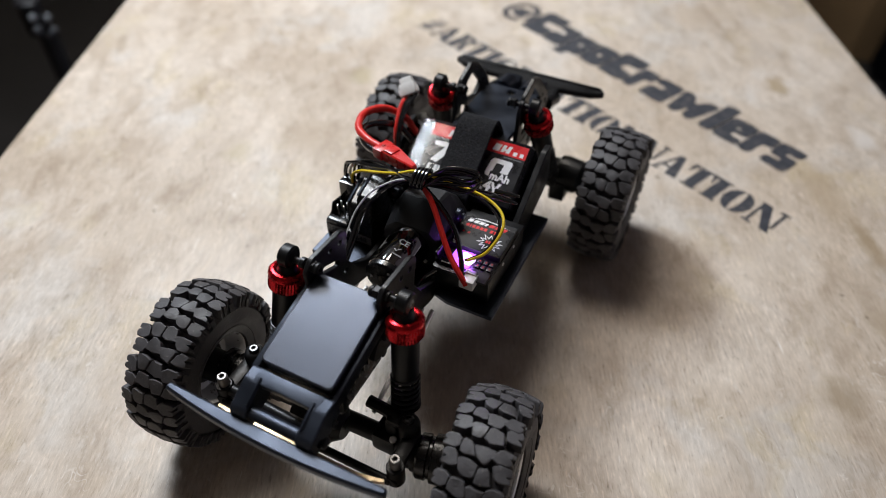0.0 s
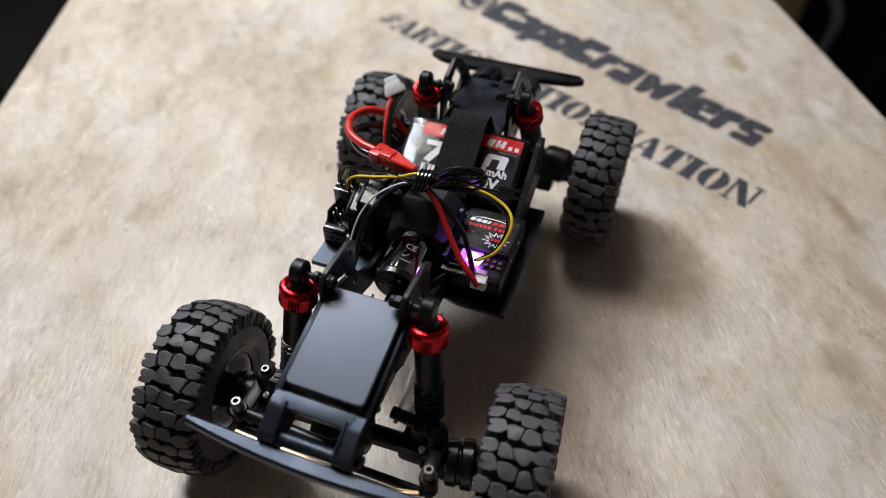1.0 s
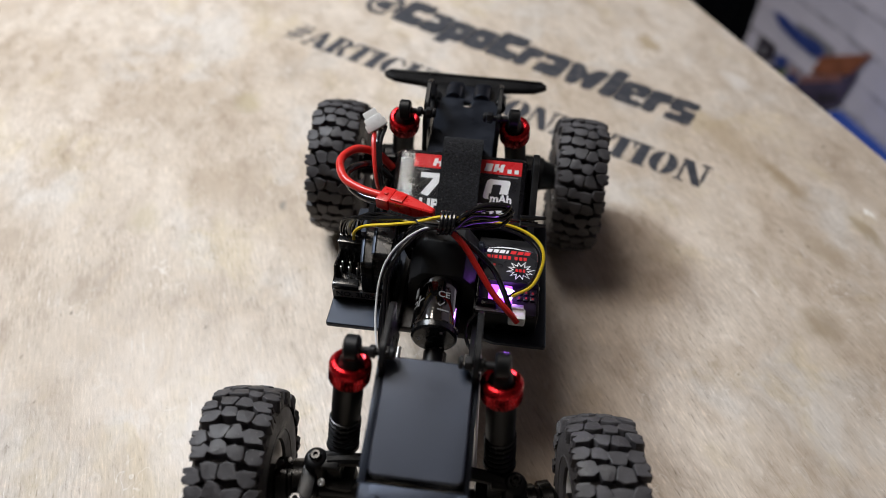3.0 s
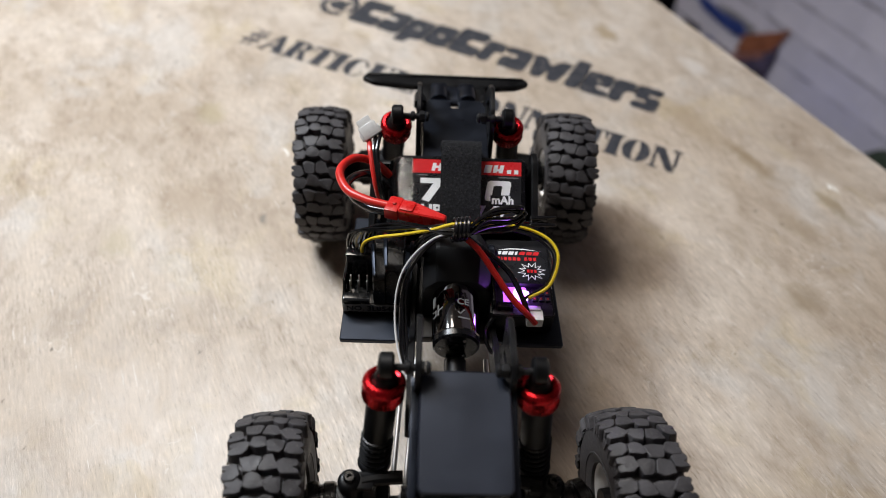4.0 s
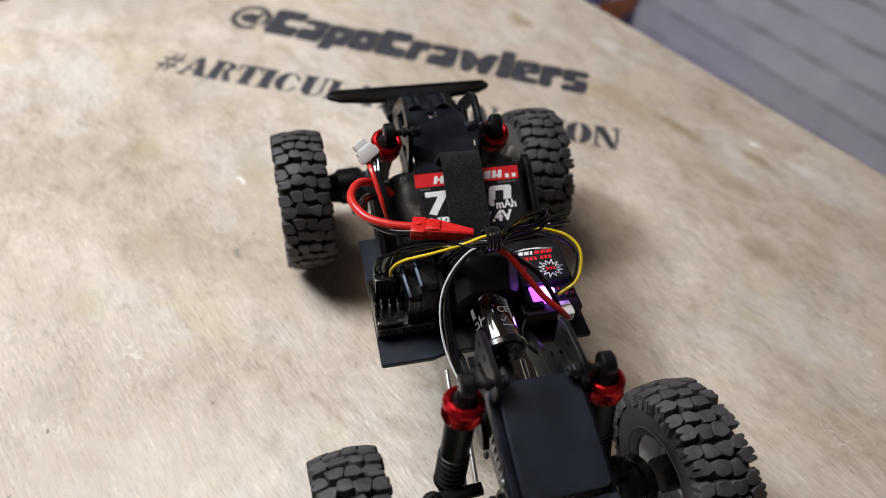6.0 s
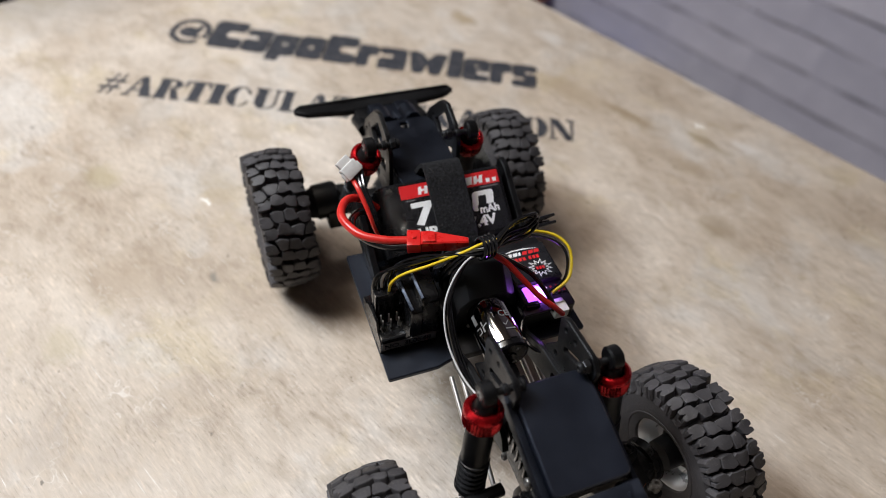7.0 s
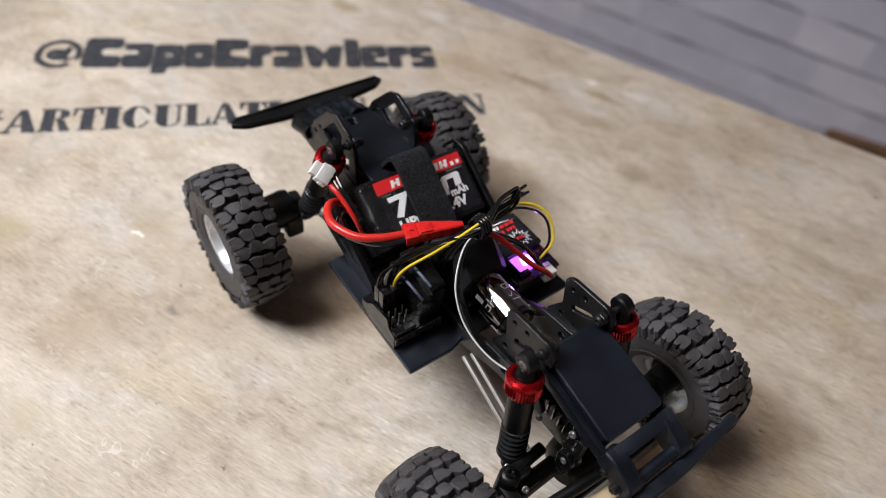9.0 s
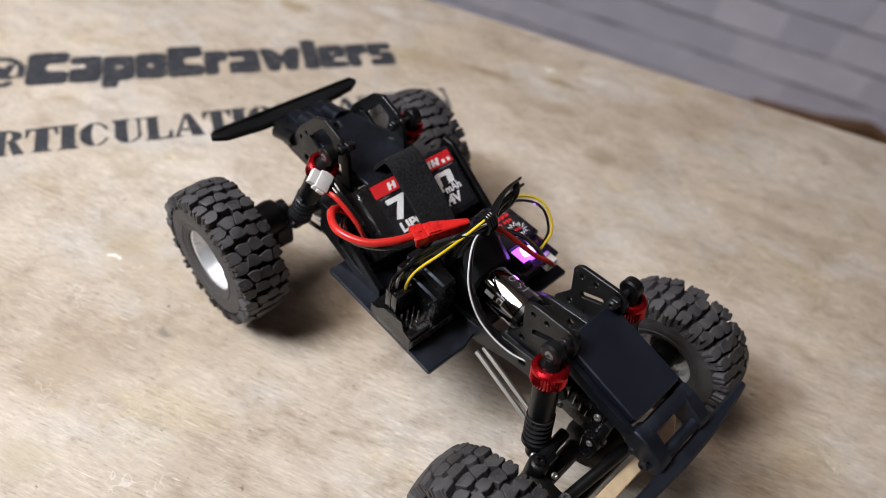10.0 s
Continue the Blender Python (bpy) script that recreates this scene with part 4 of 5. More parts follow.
for s in (-1, 1):
    yw = -63.3 if s > 0 else -67.2
    bm = bmesh.new()
    lathe(bm, (s * 27, -63.5, 15), (s * 27, -63.5, 36), [(0, 0), (0, 3.0), (0.4, 3.3), (19.2, 3.3), (20.3, 2.9), (20.9, 2.1), (21.0, 0)], 22)
    cyl(bm, (s * 27, -65.5, 22.5), (s * 39 + 1, yw, 22.2), 5.0, 4.6)
    box(bm, (s * 28.6, -70, 30.0), (4.4, 13, 3.0), bevel=1.0)
    cyl(bm, (s * 29.4, -75.8, 25), (s * 29.4, -75.8, 32.6), 2.6)
    for q in (30.2, 32.4, 34.4):
        lathe(bm, (s * q, -65.2, 22.4), (s * (q + 1.2), -65.2, 22.4), [(0, 4.6), (0.1, 5.3), (1.1, 5.3), (1.2, 4.6)], 20, closed=True)
    tube(bm, [(s * 13, -62, 34), (s * 19, -62.5, 34), (s * 24, -63.4, 34)], 1.9, 10)
    part("steering_knuckle", bm, PLASTIC, car)
    for q in (-60.4, -68.6):
        screw("knuckle_screw", (s * 24.6, q, 31.5), (s * 0.3, -0.4, 0.85), 1.1, car, STEEL, 0.7)
    bm = bmesh.new()
    lathe(bm, (s * 30.5, -65.3, 22.4), (s * 40, yw + 0.2, 22.3), [(0, 0), (0, 6.0), (0.6, 6.6), (3.2, 6.8), (3.6, 6.2), (4.4, 6.2), (4.8, 7.2), (7.6, 7.4), (8.2, 6.8), (8.2, 0)], 32)
    part("hub_drum", bm, GLOSSY, car, "glossy black hub drum")
    screw("kingpin_screw", (s * 27, -63.4, 35.6), (0, 0, 1), 1.7, car, GLOSSY, 1.4)
    bm = bmesh.new()
    cyl(bm, (s * 35.5 + 1, yw, 22.3), (s * 38.0 + 1, yw, 22.3), 5.6, 5.4, edge=0.6)
    part("hub_ring", bm, BRASS if s < 0 else DARKSTEEL, car)
    bm = bmesh.new()
    lathe(bm, (s * 29.4, -75.6, 32.5), (s * 29.4, -75.6, 36.4), [(0, 0), (0, 1.7), (3.4, 1.7), (3.9, 1.3), (3.9, 0.8), (2.6, 0.7), (2.6, 0)], 16)
    part("ball_stud", bm, WORN, car)
    bm = bmesh.new()
    lathe(bm, (s * 29.4, -75.6, 30.4), (s * 29.4, -75.6, 32.2), [(0, 1.6), (0, 2.5), (1.2, 2.5), (1.2, 1.6)], 18, closed=True)
    part("stud_ring", bm, COPPER, car)
bm = bmesh.new()
cyl(bm, (-29, -78.2, 27.5), (29, -78.2, 27.5), 1.25)
cyl(bm, (-29.4, -75.8, 27.5), (-29, -78.6, 27.5), 2.0)
cyl(bm, (29.4, -75.8, 27.5), (29, -78.6, 27.5), 2.0)
part("tie_rod", bm, PLASTIC, car)
bm = bmesh.new()
plate(bm, rounded([(-28, -80.4), (-20, -80.8), (20, -80.8), (28, -79.2), (28.4, -80.3), (23, -82.0), (17, -85.0), (-19, -85.0), (-24, -83), (-28, -81.6)], 0.6), [], Matrix.Translation((0, 0, 29.4)), 1.2, 0.25)
part("steering_plate", bm, GOLD_ANO, car, "flat gold anodised steering plate")
bm = bmesh.new()
tube(bm, [(-28.8, -75.4, 30.4), (-24, -75.6, 30.6), (-8, -77.2, 33.2), (3.4, -78.0, 34.6)], 1.9, 12)
ball(bm, (3.4, -78.0, 34.6), 2.7)
ball(bm, (-29.2, -75.4, 30.4), 2.7)
part("drag_link", bm, PLASTIC, car)

# ---- links and driveshafts
for s in (-1, 1):
    for k in (0, 1):
        bm = bmesh.new()
        cyl(bm, (s * (14.2 - 3.6 * k), -24, 35 - k), (s * (16.0 - 3.6 * k), -60, 25 - k), 0.8)
        part("front_link", bm, STEEL, car)
        bm = bmesh.new()
        cyl(bm, (s * (15.4 - 4.2 * k), 20, 34 - k), (s * (18.2 - 4.2 * k), 65, 25 - k), 0.95)
        part("rear_link", bm, STEEL, car)
for y0, y1 in ((-24, -57), (16, 57)):
    bm = bmesh.new()
    cyl(bm, (1, y0, 33), (1, y1, 28), 2.0)
    cyl(bm, (1, y0, 33), (1, y0 + (y1 - y0) * 0.22, 32), 3.2)
    cyl(bm, (1, y0 + (y1 - y0) * 0.8, 29), (1, y1, 28), 3.2)
    part("driveshaft", bm, PLASTIC, car)

# ---- chassis rails with the damper towers
for s in (-1, 1):
    x = s * 12.0
    bm = bmesh.new()
    side = Matrix(((0, 0, 1, x), (1, 0, 0, 0), (0, 1, 0, 0), (0, 0, 0, 1)))
    rail = [(-58, 47), (-55, 52), (-50, 53), (-30, 50), (-20, 44), (24, 44), (38, 52), (84, 54), (84, 46), (40, 44), (28, 38), (-22, 37), (-36, 42), (-54, 45)]
    plate(bm, rounded(rail, 2), [disc(-40, 47, 1.4, 10), disc(60, 49, 1.4, 10), disc(72, 50, 1.4, 10)], side, 1.8)
    part("chassis_rail", bm, CARBON, car)
    bm = bmesh.new()
    side = Matrix(((0, 0, 1, 1.7 + s * 11.6), (1, 0, 0, 0), (0, 1, 0, 0), (0, 0, 0, 1)))
    tower = [(-52, 50), (-53.5, 68.6), (-50, 71.4), (-35.5, 70.2), (-33, 68), (-35, 58), (-30, 50)]
    slot = rounded([(-46.5, 62.2), (-46, 64.4), (-38.5, 61.0), (-39, 58.8)], 1.0)
    plate(bm, rounded(tower, 1.3), [slot, disc(-49.5, 66.5, 0.9, 10), disc(-42, 67.6, 0.8, 10), disc(-37, 66.6, 0.8, 10), disc(-36, 54, 1.0, 10)], side, 1.6)
    part("front_damper_tower", bm, CARBON, car)
    bm = bmesh.new()
    side = Matrix(((0, 0, 1, s * 12.6), (1, 0, 0, 0), (0, 1, 0, 0), (0, 0, 0, 1)))
    tower = [(45, 54), (47, 68), (51, 72.5), (60, 75.4), (65.5, 73), (76, 62), (80, 54)]
    hole1 = rounded([(55.5, 69.0), (60.8, 71.2), (69.0, 62.4), (64, 59.5), (56, 62.2)], 0.8)
    hole2 = rounded([(50, 57), (51, 62), (57, 58.5), (56, 56)], 1.0)
    plate(bm, rounded(tower, 0.9), [hole1, hole2, disc(71, 62.5, 0.8, 10), disc(51.5, 69.5, 0.8, 10), disc(74.5, 58.5, 0.8, 10)], side, 1.6)
    part("rear_damper_tower", bm, CARBON, car)


# ---- dampers
def damper(top, foot, sx):
    """A coil damper: a ball-ended cap, a knurled red collar, a body and a spring below."""
    t, f = Vector(top), Vector(foot)
    d = (f - t).normalized()
    n = (f - t).length
    bm = bmesh.new()
    lathe(bm, t, f, [(4.4, 0), (4.4, 4.0), (21.5, 3.95), (22.1, 3.4), (22.1, 0)], 26)
    body = part("damper", bm, PLASTIC, car, "black coil damper with a red collar")
    bm = bmesh.new()
    seg = 76
    m, _ = along(t, f)
    prof = [(0.2, 3.4), (-0.1, 4.0), (0.1, 4.7), (0.8, 5.35), (1.5, 5.5), (1.9, 5.46), (2.0, 5.4), (5.8, 5.4), (6.2, 5.1), (6.2, 3.9), (1.4, 3.5)]
    rings = []
    for h, r in prof:
        rings.append([bm.verts.new(m @ Vector(((r - (0.34 if i % 2 and 5.3 < r < 5.45 and h > 1.95 else 0)) * math.cos(2 * math.pi * i / seg), (r - (0.34 if i % 2 and 5.3 < r < 5.45 and h > 1.95 else 0)) * math.sin(2 * math.pi * i / seg), h))) for i in range(seg)])
    for a, b in zip(rings, rings[1:] + rings[:1]):
        for i in range(seg):
            bm.faces.new((a[i], b[i], b[(i + 1) % seg], a[(i + 1) % seg]))
    part("collar", bm, RED_ANO, body, "red anodised knurled collar", smooth=25)
    bm = bmesh.new()
    lathe(bm, t, f, [(-1.0, 0), (-1.0, 2.4), (0.2, 3.2), (4.6, 3.5), (4.6, 0)], 22)
    e = t - d * 4.4
    lathe(bm, e + V(-1.9, 0, 0), e + V(1.9, 0, 0), [(0, 0), (0, 2.8), (0.5, 3.4), (3.3, 3.4), (3.8, 2.8), (3.8, 0)], 28)
    cyl(bm, t - d * 2.6, t + d * 0.6, 2.3, 2.9)
    part("cap", bm, PLASTIC, body)
    screw("eye_screw", e + V(sx * 1.5, 0, 0), (sx, 0, 0), 1.5, body, WORN, 0.7)
    bm = bmesh.new()
    pts = []
    turns = 5.5
    for i in range(int(turns * 14) + 1):
        a = 2 * math.pi * i / 14
        h = 20.5 + (n - 6 - 20.5) * i / (turns * 14)
        pts.append(m @ Vector((3.9 * math.cos(a), 3.9 * math.sin(a), h)))
    tube(bm, pts, 0.55, 6, straight=True)
    part("spring", bm, DARKSTEEL, body)
    bm = bmesh.new()
    cyl(bm, t + d * 20, f, 1.2)
    lathe(bm, t, f, [(n - 6.5, 0), (n - 6.5, 4.4), (n - 5.2, 4.6), (n - 5.0, 2.6), (n, 2.6), (n, 0)], 20)
    ball(bm, f, 2.7)
    part("rod_end", bm, PLASTIC, body)
    bm = bmesh.new()
    c = t - d * 4.0
    cyl(bm, c + V(-sx * 9, 0, 0), c, 1.0)
    cyl(bm, c + V(-sx * 9.4, 0, 0), c + V(-sx * 7.4, 0, 0), 1.9, seg=6)
    cyl(bm, c + V(-sx * 6.0, 0, 0), c + V(-sx * 4.4, 0, 0), 1.7)
    part("top_bolt", bm, DARKSTEEL, body)
    screw("bolt_head", c + V(-sx * 9.6, 0, 0), (-sx, 0, 0), 1.7, body, DARKSTEEL, 1.2)
    screw("foot_screw", f + V(sx * 1.6, -1.4, 0.6), (sx * 0.5, -0.8, 0.3), 1.7, body)


damper((20.0, -50.8, 64.4), (23, -58.5, 28), 1)
damper((-18.0, -50.8, 64.8), (-21.5, -58.5, 28), -1)
damper((18.4, 51.0, 66.0), (22.5, 64, 29), 1)
damper((-20.2, 50.6, 66.2), (-24, 64, 29), -1)

# ---- front cover, nose frame, bumper
tilt = math.degrees(math.atan2(6.7, 28.5))
bm = bmesh.new()
m = Matrix.Translation((1.8, -62.7, 62.2)) @ Euler((radians(tilt), 0, 0)).to_matrix().to_4x4()
o = [(-11.2, -14.6), (11.2, -14.6), (11.2, 11.0), (8.8, 14.6), (-9.4, 14.6), (-11.2, 13.6)]
plate(bm, rounded(o, 2.2, 5), [], m @ Matrix.Translation((0, 0, -2.4)), 4.8, 0.4)
cover = part("front_cover", bm, LID, car, "smooth dark grey flat-topped front cover")
bm = bmesh.new()
for k in range(3):
    box(bm, (m @ Vector((1.5 + k * 1.3, -14.68, -2.4))), (0.8, 0.12, 1.3), rot=(tilt, 0, 0), bevel=0)
part("printed_bars", bm, LABEL_GREY, cover, smooth=0)
bm = bmesh.new()
for x, w in ((-12.4, 2.0), (12.1, 1.5)):
    box(bm, m @ Vector((x, -1.4, -4.4)), (w, 30, 4.4), rot=(tilt, 0, 0), bevel=0.35)
box(bm, m @ Vector((0, -0.6, -6.6)), (24.4, 28.5, 3.4), rot=(tilt, 0, 0), bevel=0.6)
box(bm, m @ Vector((0, 0, -9.6)), (20, 26, 5), rot=(tilt, 0, 0), bevel=1)
part("cover_tray", bm, SATIN, car)
bm = bmesh.new()
box(bm, (0.5, -60, 43.5), (19, 22, 14), bevel=0.8)
servo = part("steering_servo", bm, GLOSSY, car, "black servo block with ribbed sides")
for sx in (-1, 1):
    for k in range(8):
        bm = bmesh.new()
        box(bm, (0.5 + sx * 9.7, -69.0 + k * 2.5, 46.5), (0.7, 0.8, 6), bevel=0.2)
        part("rib", bm, CHROME_BLACK, servo)
# servo arm, mount ears and small fixings round the front axle
bm = bmesh.new()
lathe(bm, (-9.4, -70, 40), (-13.4, -70, 40), [(0, 0), (0, 3.4), (1.4, 3.4), (1.8, 2.4), (3.2, 2.2), (3.2, 0)], 20)
plate(bm, rounded([(-70, 43.4), (-66.8, 41), (-68, 33), (-70, 31), (-72, 33), (-73.2, 41)], 1.2), [disc(-70, 34, 0.8, 10)], Matrix(((0, 0, 1, -12.4), (1, 0, 0, 0), (0, 1, 0, 0), (0, 0, 0, 1))), 1.8, 0.3)
part("servo_arm", bm, GLOSSY, servo)
for x, y, z, d in ((-12.9, -70, 40, (-1, 0, 0)), (-10.4, -52.4, 48.4, (-1, 0, 0.3)), (-10.4, -67.6, 49.2, (-1, 0, 0.3)), (11.4, -52.4, 48.4, (1, 0, 0.3)), (11.4, -68, 44, (1, -0.3, 0.2)), (-10.6, -56, 41, (-1, 0, 0.2))):
    screw("servo_screw", (x, y, z), d, 1.15, servo, WORN, 0.9)
for x in (-9.6, 10.6):
    for y in (-50.2, -71.2):
        bm = bmesh.new()
        box(bm, (x, y, 45.5), (3.0, 2.4, 9.0), bevel=0.5)
        part("mount_ear", bm, PLASTIC, servo)
# nose frame: two square arms, a broad rear bar, a round front bar
bm = bmesh.new()
for s, x in ((-1, -8.3), (1, 12.0)):
    arm = Matrix(((0, 0, 1, x), (1, 0, 0, 0), (0, 1, 0, 0), (0, 0, 0, 1)))
    plate(bm, rounded([(-76.6, 54.6), (-78.0, 57.0), (-82.0, 56.6), (-88.6, 53.2), (-89.8, 51.6), (-89.4, 48.4), (-87.2, 46.8), (-81, 48.0), (-76.4, 50.5)], 0.8), [disc(-86.2, 49.4, 1.0, 10)], arm, 5.2, 0.35)
    box(bm, (x - s * 1.9, -84.0, 55.5), (0.7, 7.6, 0.9), rot=(26, 0, 0), bevel=0.2)
box(bm, (1.8, -79.9, 55.5), (20, 4.0, 2.8), rot=(10, 0, 0), bevel=0.4)
box(bm, (1.8, -78.3, 52.4), (22, 1.6, 5.2), rot=(10, 0, 0), bevel=0.3)
cyl(bm, (-7, -87.2, 50.8), (11, -87.2, 50.8), 1.75)
part("nose_frame", bm, MATT, car)
for x, sx in ((-11.6, -1), (15.1, 1)):
    screw("frame_screw", (x, -85.2, 48.6), (sx, 0, 0), 1.6, car, h=1.0)
    screw("frame_screw", (x, -80.6, 50.6), (sx, 0, 0), 1.2, car, h=0.8)
bm = bmesh.new()
edge_f = [(x, -93.6 + 0.0022 * x * x) for x in range(-34, 35, 4)]
edge_b = [(x, -89.2 + 0.0003 * x * x) for x in range(34, -35, -4)]
plate(bm, rounded([(x + 1.9, y) for x, y in edge_f + edge_b], 1.2, 3), [], Matrix.Translation((0, 0, 48.4)), 3.2, 0.7)
box(bm, (-8, -87.4, 46.6), (4, 5, 3.0), bevel=0.8)
box(bm, (12, -87.4, 46.6), (4, 5, 3.0), bevel=0.8)
part("front_bumper", bm, MATT, car, "slim bowed dark grey plastic front bumper")

# ---- side trays
for s in (-1, 1):
    bm = bmesh.new()
    o = [(s * 12, -20.0), (s * 18, -21.8), (s * 34, -21.8), (s * 33.6, 30.5), (s * 12, 30.5)]
    plate(bm, rounded(o if s > 0 else o[::-1], 0.8), [], Matrix.Translation((0, 0, 38.3)), 1.8, 0.3)
    part("side_tray", bm, SATIN, car)
bm = bmesh.new()
box(bm, (0, 4, 39), (24, 50, 3), bevel=0.6)
part("centre_plate", bm, PLASTIC, car)

# ---- rear deck and bumper
bm = bmesh.new()
m = Matrix.Translation((0.5, 56.5, 59.0)) @ Euler((radians(-1.5), 0, 0)).to_matrix().to_4x4()
o = [(-11.4, -20), (11.4, -20), (11.6, 14), (10, 18.5), (-10, 18.5), (-11.6, 14)]
plate(bm, rounded(o, 1.5), [rounded([(-1.2, 13.0), (1.2, 13.0), (1.6, 16.5), (-1.6, 16.5)], 0.8)], m, 2.0, 0.4)
part("rear_deck", bm, SATIN, car)
bm = bmesh.new()
for x in (-5.4, 5.4):
    cyl(bm, (x, 75, 58.0), (x, 84, 56.5), 3.4)
    box(bm, (x, 84, 53), (6.4, 16, 6), bevel=1.4)
box(bm, (0, 90, 50.5), (20, 10, 4), bevel=1.0)
part("bumper_post", bm, SATIN, car)
for s in (-1, 1):
    bm = bmesh.new()
    cyl(bm, (s * 12.5, 80, 53), (s * 12.5, 92, 49), 2.6)
    box(bm, (s * 10, 88, 50), (7, 12, 6), bevel=1.2)
    part("bumper_bracket", bm, PLASTIC, car)
bm = bmesh.new()
o = [(-34.0, 98.6), (-33, 101.2), (33, 101.2), (34.0, 98.6), (29, 95.6), (15, 93.6), (-15, 93.6), (-29, 95.6)]
plate(bm, rounded(o, 0.7, 2), [], Matrix.Translation((-2.6, 0, 51.4)), 2.6, 0.5)
box(bm, (-2.6, 100.4, 52.4), (64, 1.4, 2.0), bevel=0.6)
part("rear_bumper", bm, PLASTIC, car, "slim black rear bumper bar with tapered ends")

# ---- battery in its cradle
BT = Matrix.Translation((2.0, 29.78, 51.54)) @ Euler((radians(33), 0, 0)).to_matrix().to_4x4()
bm = bmesh.new()
t = bmesh.new()
box(t, (-1, -1, -8.9), (52, 27, 2.6), bevel=0.6)
box(t, (-1, -14.2, -6.4), (50, 1.8, 6.6), bevel=0.5)
join(bm, t, BT)
side = Matrix(((0, 0, 1, -27.0), (1, 0, 0, 0), (0, 1, 0, 0), (0, 0, 0, 1)))
plate(bm, rounded([(10, 38), (10, 43), (22, 50), (36, 59), (42, 59), (43, 46), (20, 38)], 1), [rounded([(19, 43), (24, 47), (34, 53), (32, 47)], 1)], side, 2.2)
side = Matrix(((0, 0, 1, 27.0), (1, 0, 0, 0), (0, 1, 0, 0), (0, 0, 0, 1)))
plate(bm, rounded([(10, 38), (10, 47), (20, 53), (36, 63), (41, 63), (43, 46), (20, 38)], 1), [], side, 2.2)
box(bm, (0, 41.5, 50), (54, 2, 12), bevel=0.5)
box(bm, (0, 36, 41), (40, 24, 6), bevel=1)
part("battery_cradle", bm, PLASTIC, car)

bm = bmesh.new()
t = bmesh.new()
section = rounded([(-24, -7.5), (22.2, -7.5), (22.2, 7.5), (-15.8, 7.5), (-21.2, 6.7), (-24.2, 1.5)], 2.6, 5)
plate(t, section, [], Matrix.Translation((0, -0.6, 0)) @ Matrix.Rotation(math.pi / 2, 4, "X"), 25.2, 1.1)
join(bm, t, BT)
battery = part("battery_pack", bm, FILM, car, "black film-wrapped two-cell battery with a red and white label")


def on_pack(name, x0, x1, y0, y1, z, material, parent, slant=0.0):
    bm = bmesh.new()
    plate(bm, [(x0, y0), (x1, y0), (x1 + slant, y1), (x0 + slant, y1)], [], BT @ Matrix.Translation((0, 0, z)), 0.03, 0)
    return part(name, bm, material, parent, smooth=0)


on_pack("label", -16.0, 20.2, -10.4, 10.5, 7.53, LABEL_BLACK, battery)
on_pack("red_band", -16.0, 20.2, 5.8, 10.5, 7.56, LABEL_RED, battery)
for x, w in ((-9.8, 1.2), (-7.6, 1.2), (7.6, 2.4), (10.6, 1.3), (12.6, 1.3)):
    on_pack("brand_bar", x, x + w, 6.6, 9.3, 7.59, LABEL_WHITE, battery, 0.6)
on_pack("brand_bar", -8.6, -7.0, 7.6, 8.4, 7.59, LABEL_WHITE, battery)
on_pack("brand_bar", 11.4, 13.2, 7.2, 8.0, 7.59, LABEL_WHITE, battery)
for x in (15.4, 17.8):
    on_pack("small_mark", x, x + 1.4, 6.4, 7.8, 7.59, LABEL_WHITE, battery)
on_pack("small_print", -14.8, -11.0, 4.9, 5.25, 7.56, LABEL_GREY, battery)
on_pack("small_print", 12.6, 19.2, 4.9, 5.25, 7.56, LABEL_GREY, battery)
for text, x, y, size, bold, st in (("7", -13.4, -3.4, 10.4, 0.42, 1.5), ("LIPO", -13.0, -8.2, 4.7, 0.22, 1.15), ("7.4V", 5.6, -8.2, 4.8, 0.22, 1.12)):
    lettering("letters", text, size, LABEL_WHITE, battery, BT @ Matrix.Translation((x, y, 7.60)), bold=bold, stretch=st, thick=0.012)
bm = bmesh.new()
digit = [rounded([(x + 0.16 * y, y) for x, y in q], r, 5) for q, r in (([(8.4, -3.0), (16.4, -3.0), (16.4, 3.9), (8.4, 3.9)], 1.4), ([(10.7, -1.2), (13.6, -1.2), (13.6, 2.2), (10.7, 2.2)], 0.3))]
plate(bm, digit[0], [digit[1]], BT @ Matrix.Translation((0, 0, 7.60)), 0.012, 0)
part("letters", bm, LABEL_WHITE, battery, smooth=0)
on_pack("unit_ground", 10.0, 18.4, -4.3, -1.0, 7.63, LABEL_BLACK, battery)
lettering("letters", "mAh", 3.8, LABEL_WHITE, battery, BT @ Matrix.Translation((10.4, -3.9, 7.67)), bold=0.14, thick=0.012)
# loose end of the clear film wrap: fine shallow pleats across the pack, lying over its chamfer
bm = bmesh.new()
grid = []
for i in range(19):
    row = []
    for j in range(301):
        u, v = i / 18, j / 300
        x = -7.6 - 14.6 * u
        y = -11.6 + 22.6 * v
        ph = (v * 60 + 2.5 * u) % 1.0
        pleat = (ph / 0.2 if ph < 0.2 else (1 - ph) / 0.8) * 0.098 * (1 + 0.5 * noise.noise(V(x * 0.25, y * 0.12, 1)))
        edge = min(1, 4 * u + 0.1, 12 * v, 12 * (1 - v))
        chamfer = 0.045 * (x + 7.6) + 0.20 * max(0, -15.6 - x) + 0.9 * max(0, -20.8 - x)
        q = noise.noise(V(x, y, 3) * 0.3) * 0.18
        row.append(bm.verts.new(BT @ Vector((x, y, 7.72 - chamfer + edge * (pleat + q + 0.1)))))
    grid.append(row)
for a, b in zip(grid, grid[1:]):
    for j in range(300):
        bm.faces.new((a[j], a[j + 1], b[j + 1], b[j]))
film = part("film_fold", bm, CLEAR_FILM, battery, "crinkled clear glossy film end", smooth=0)
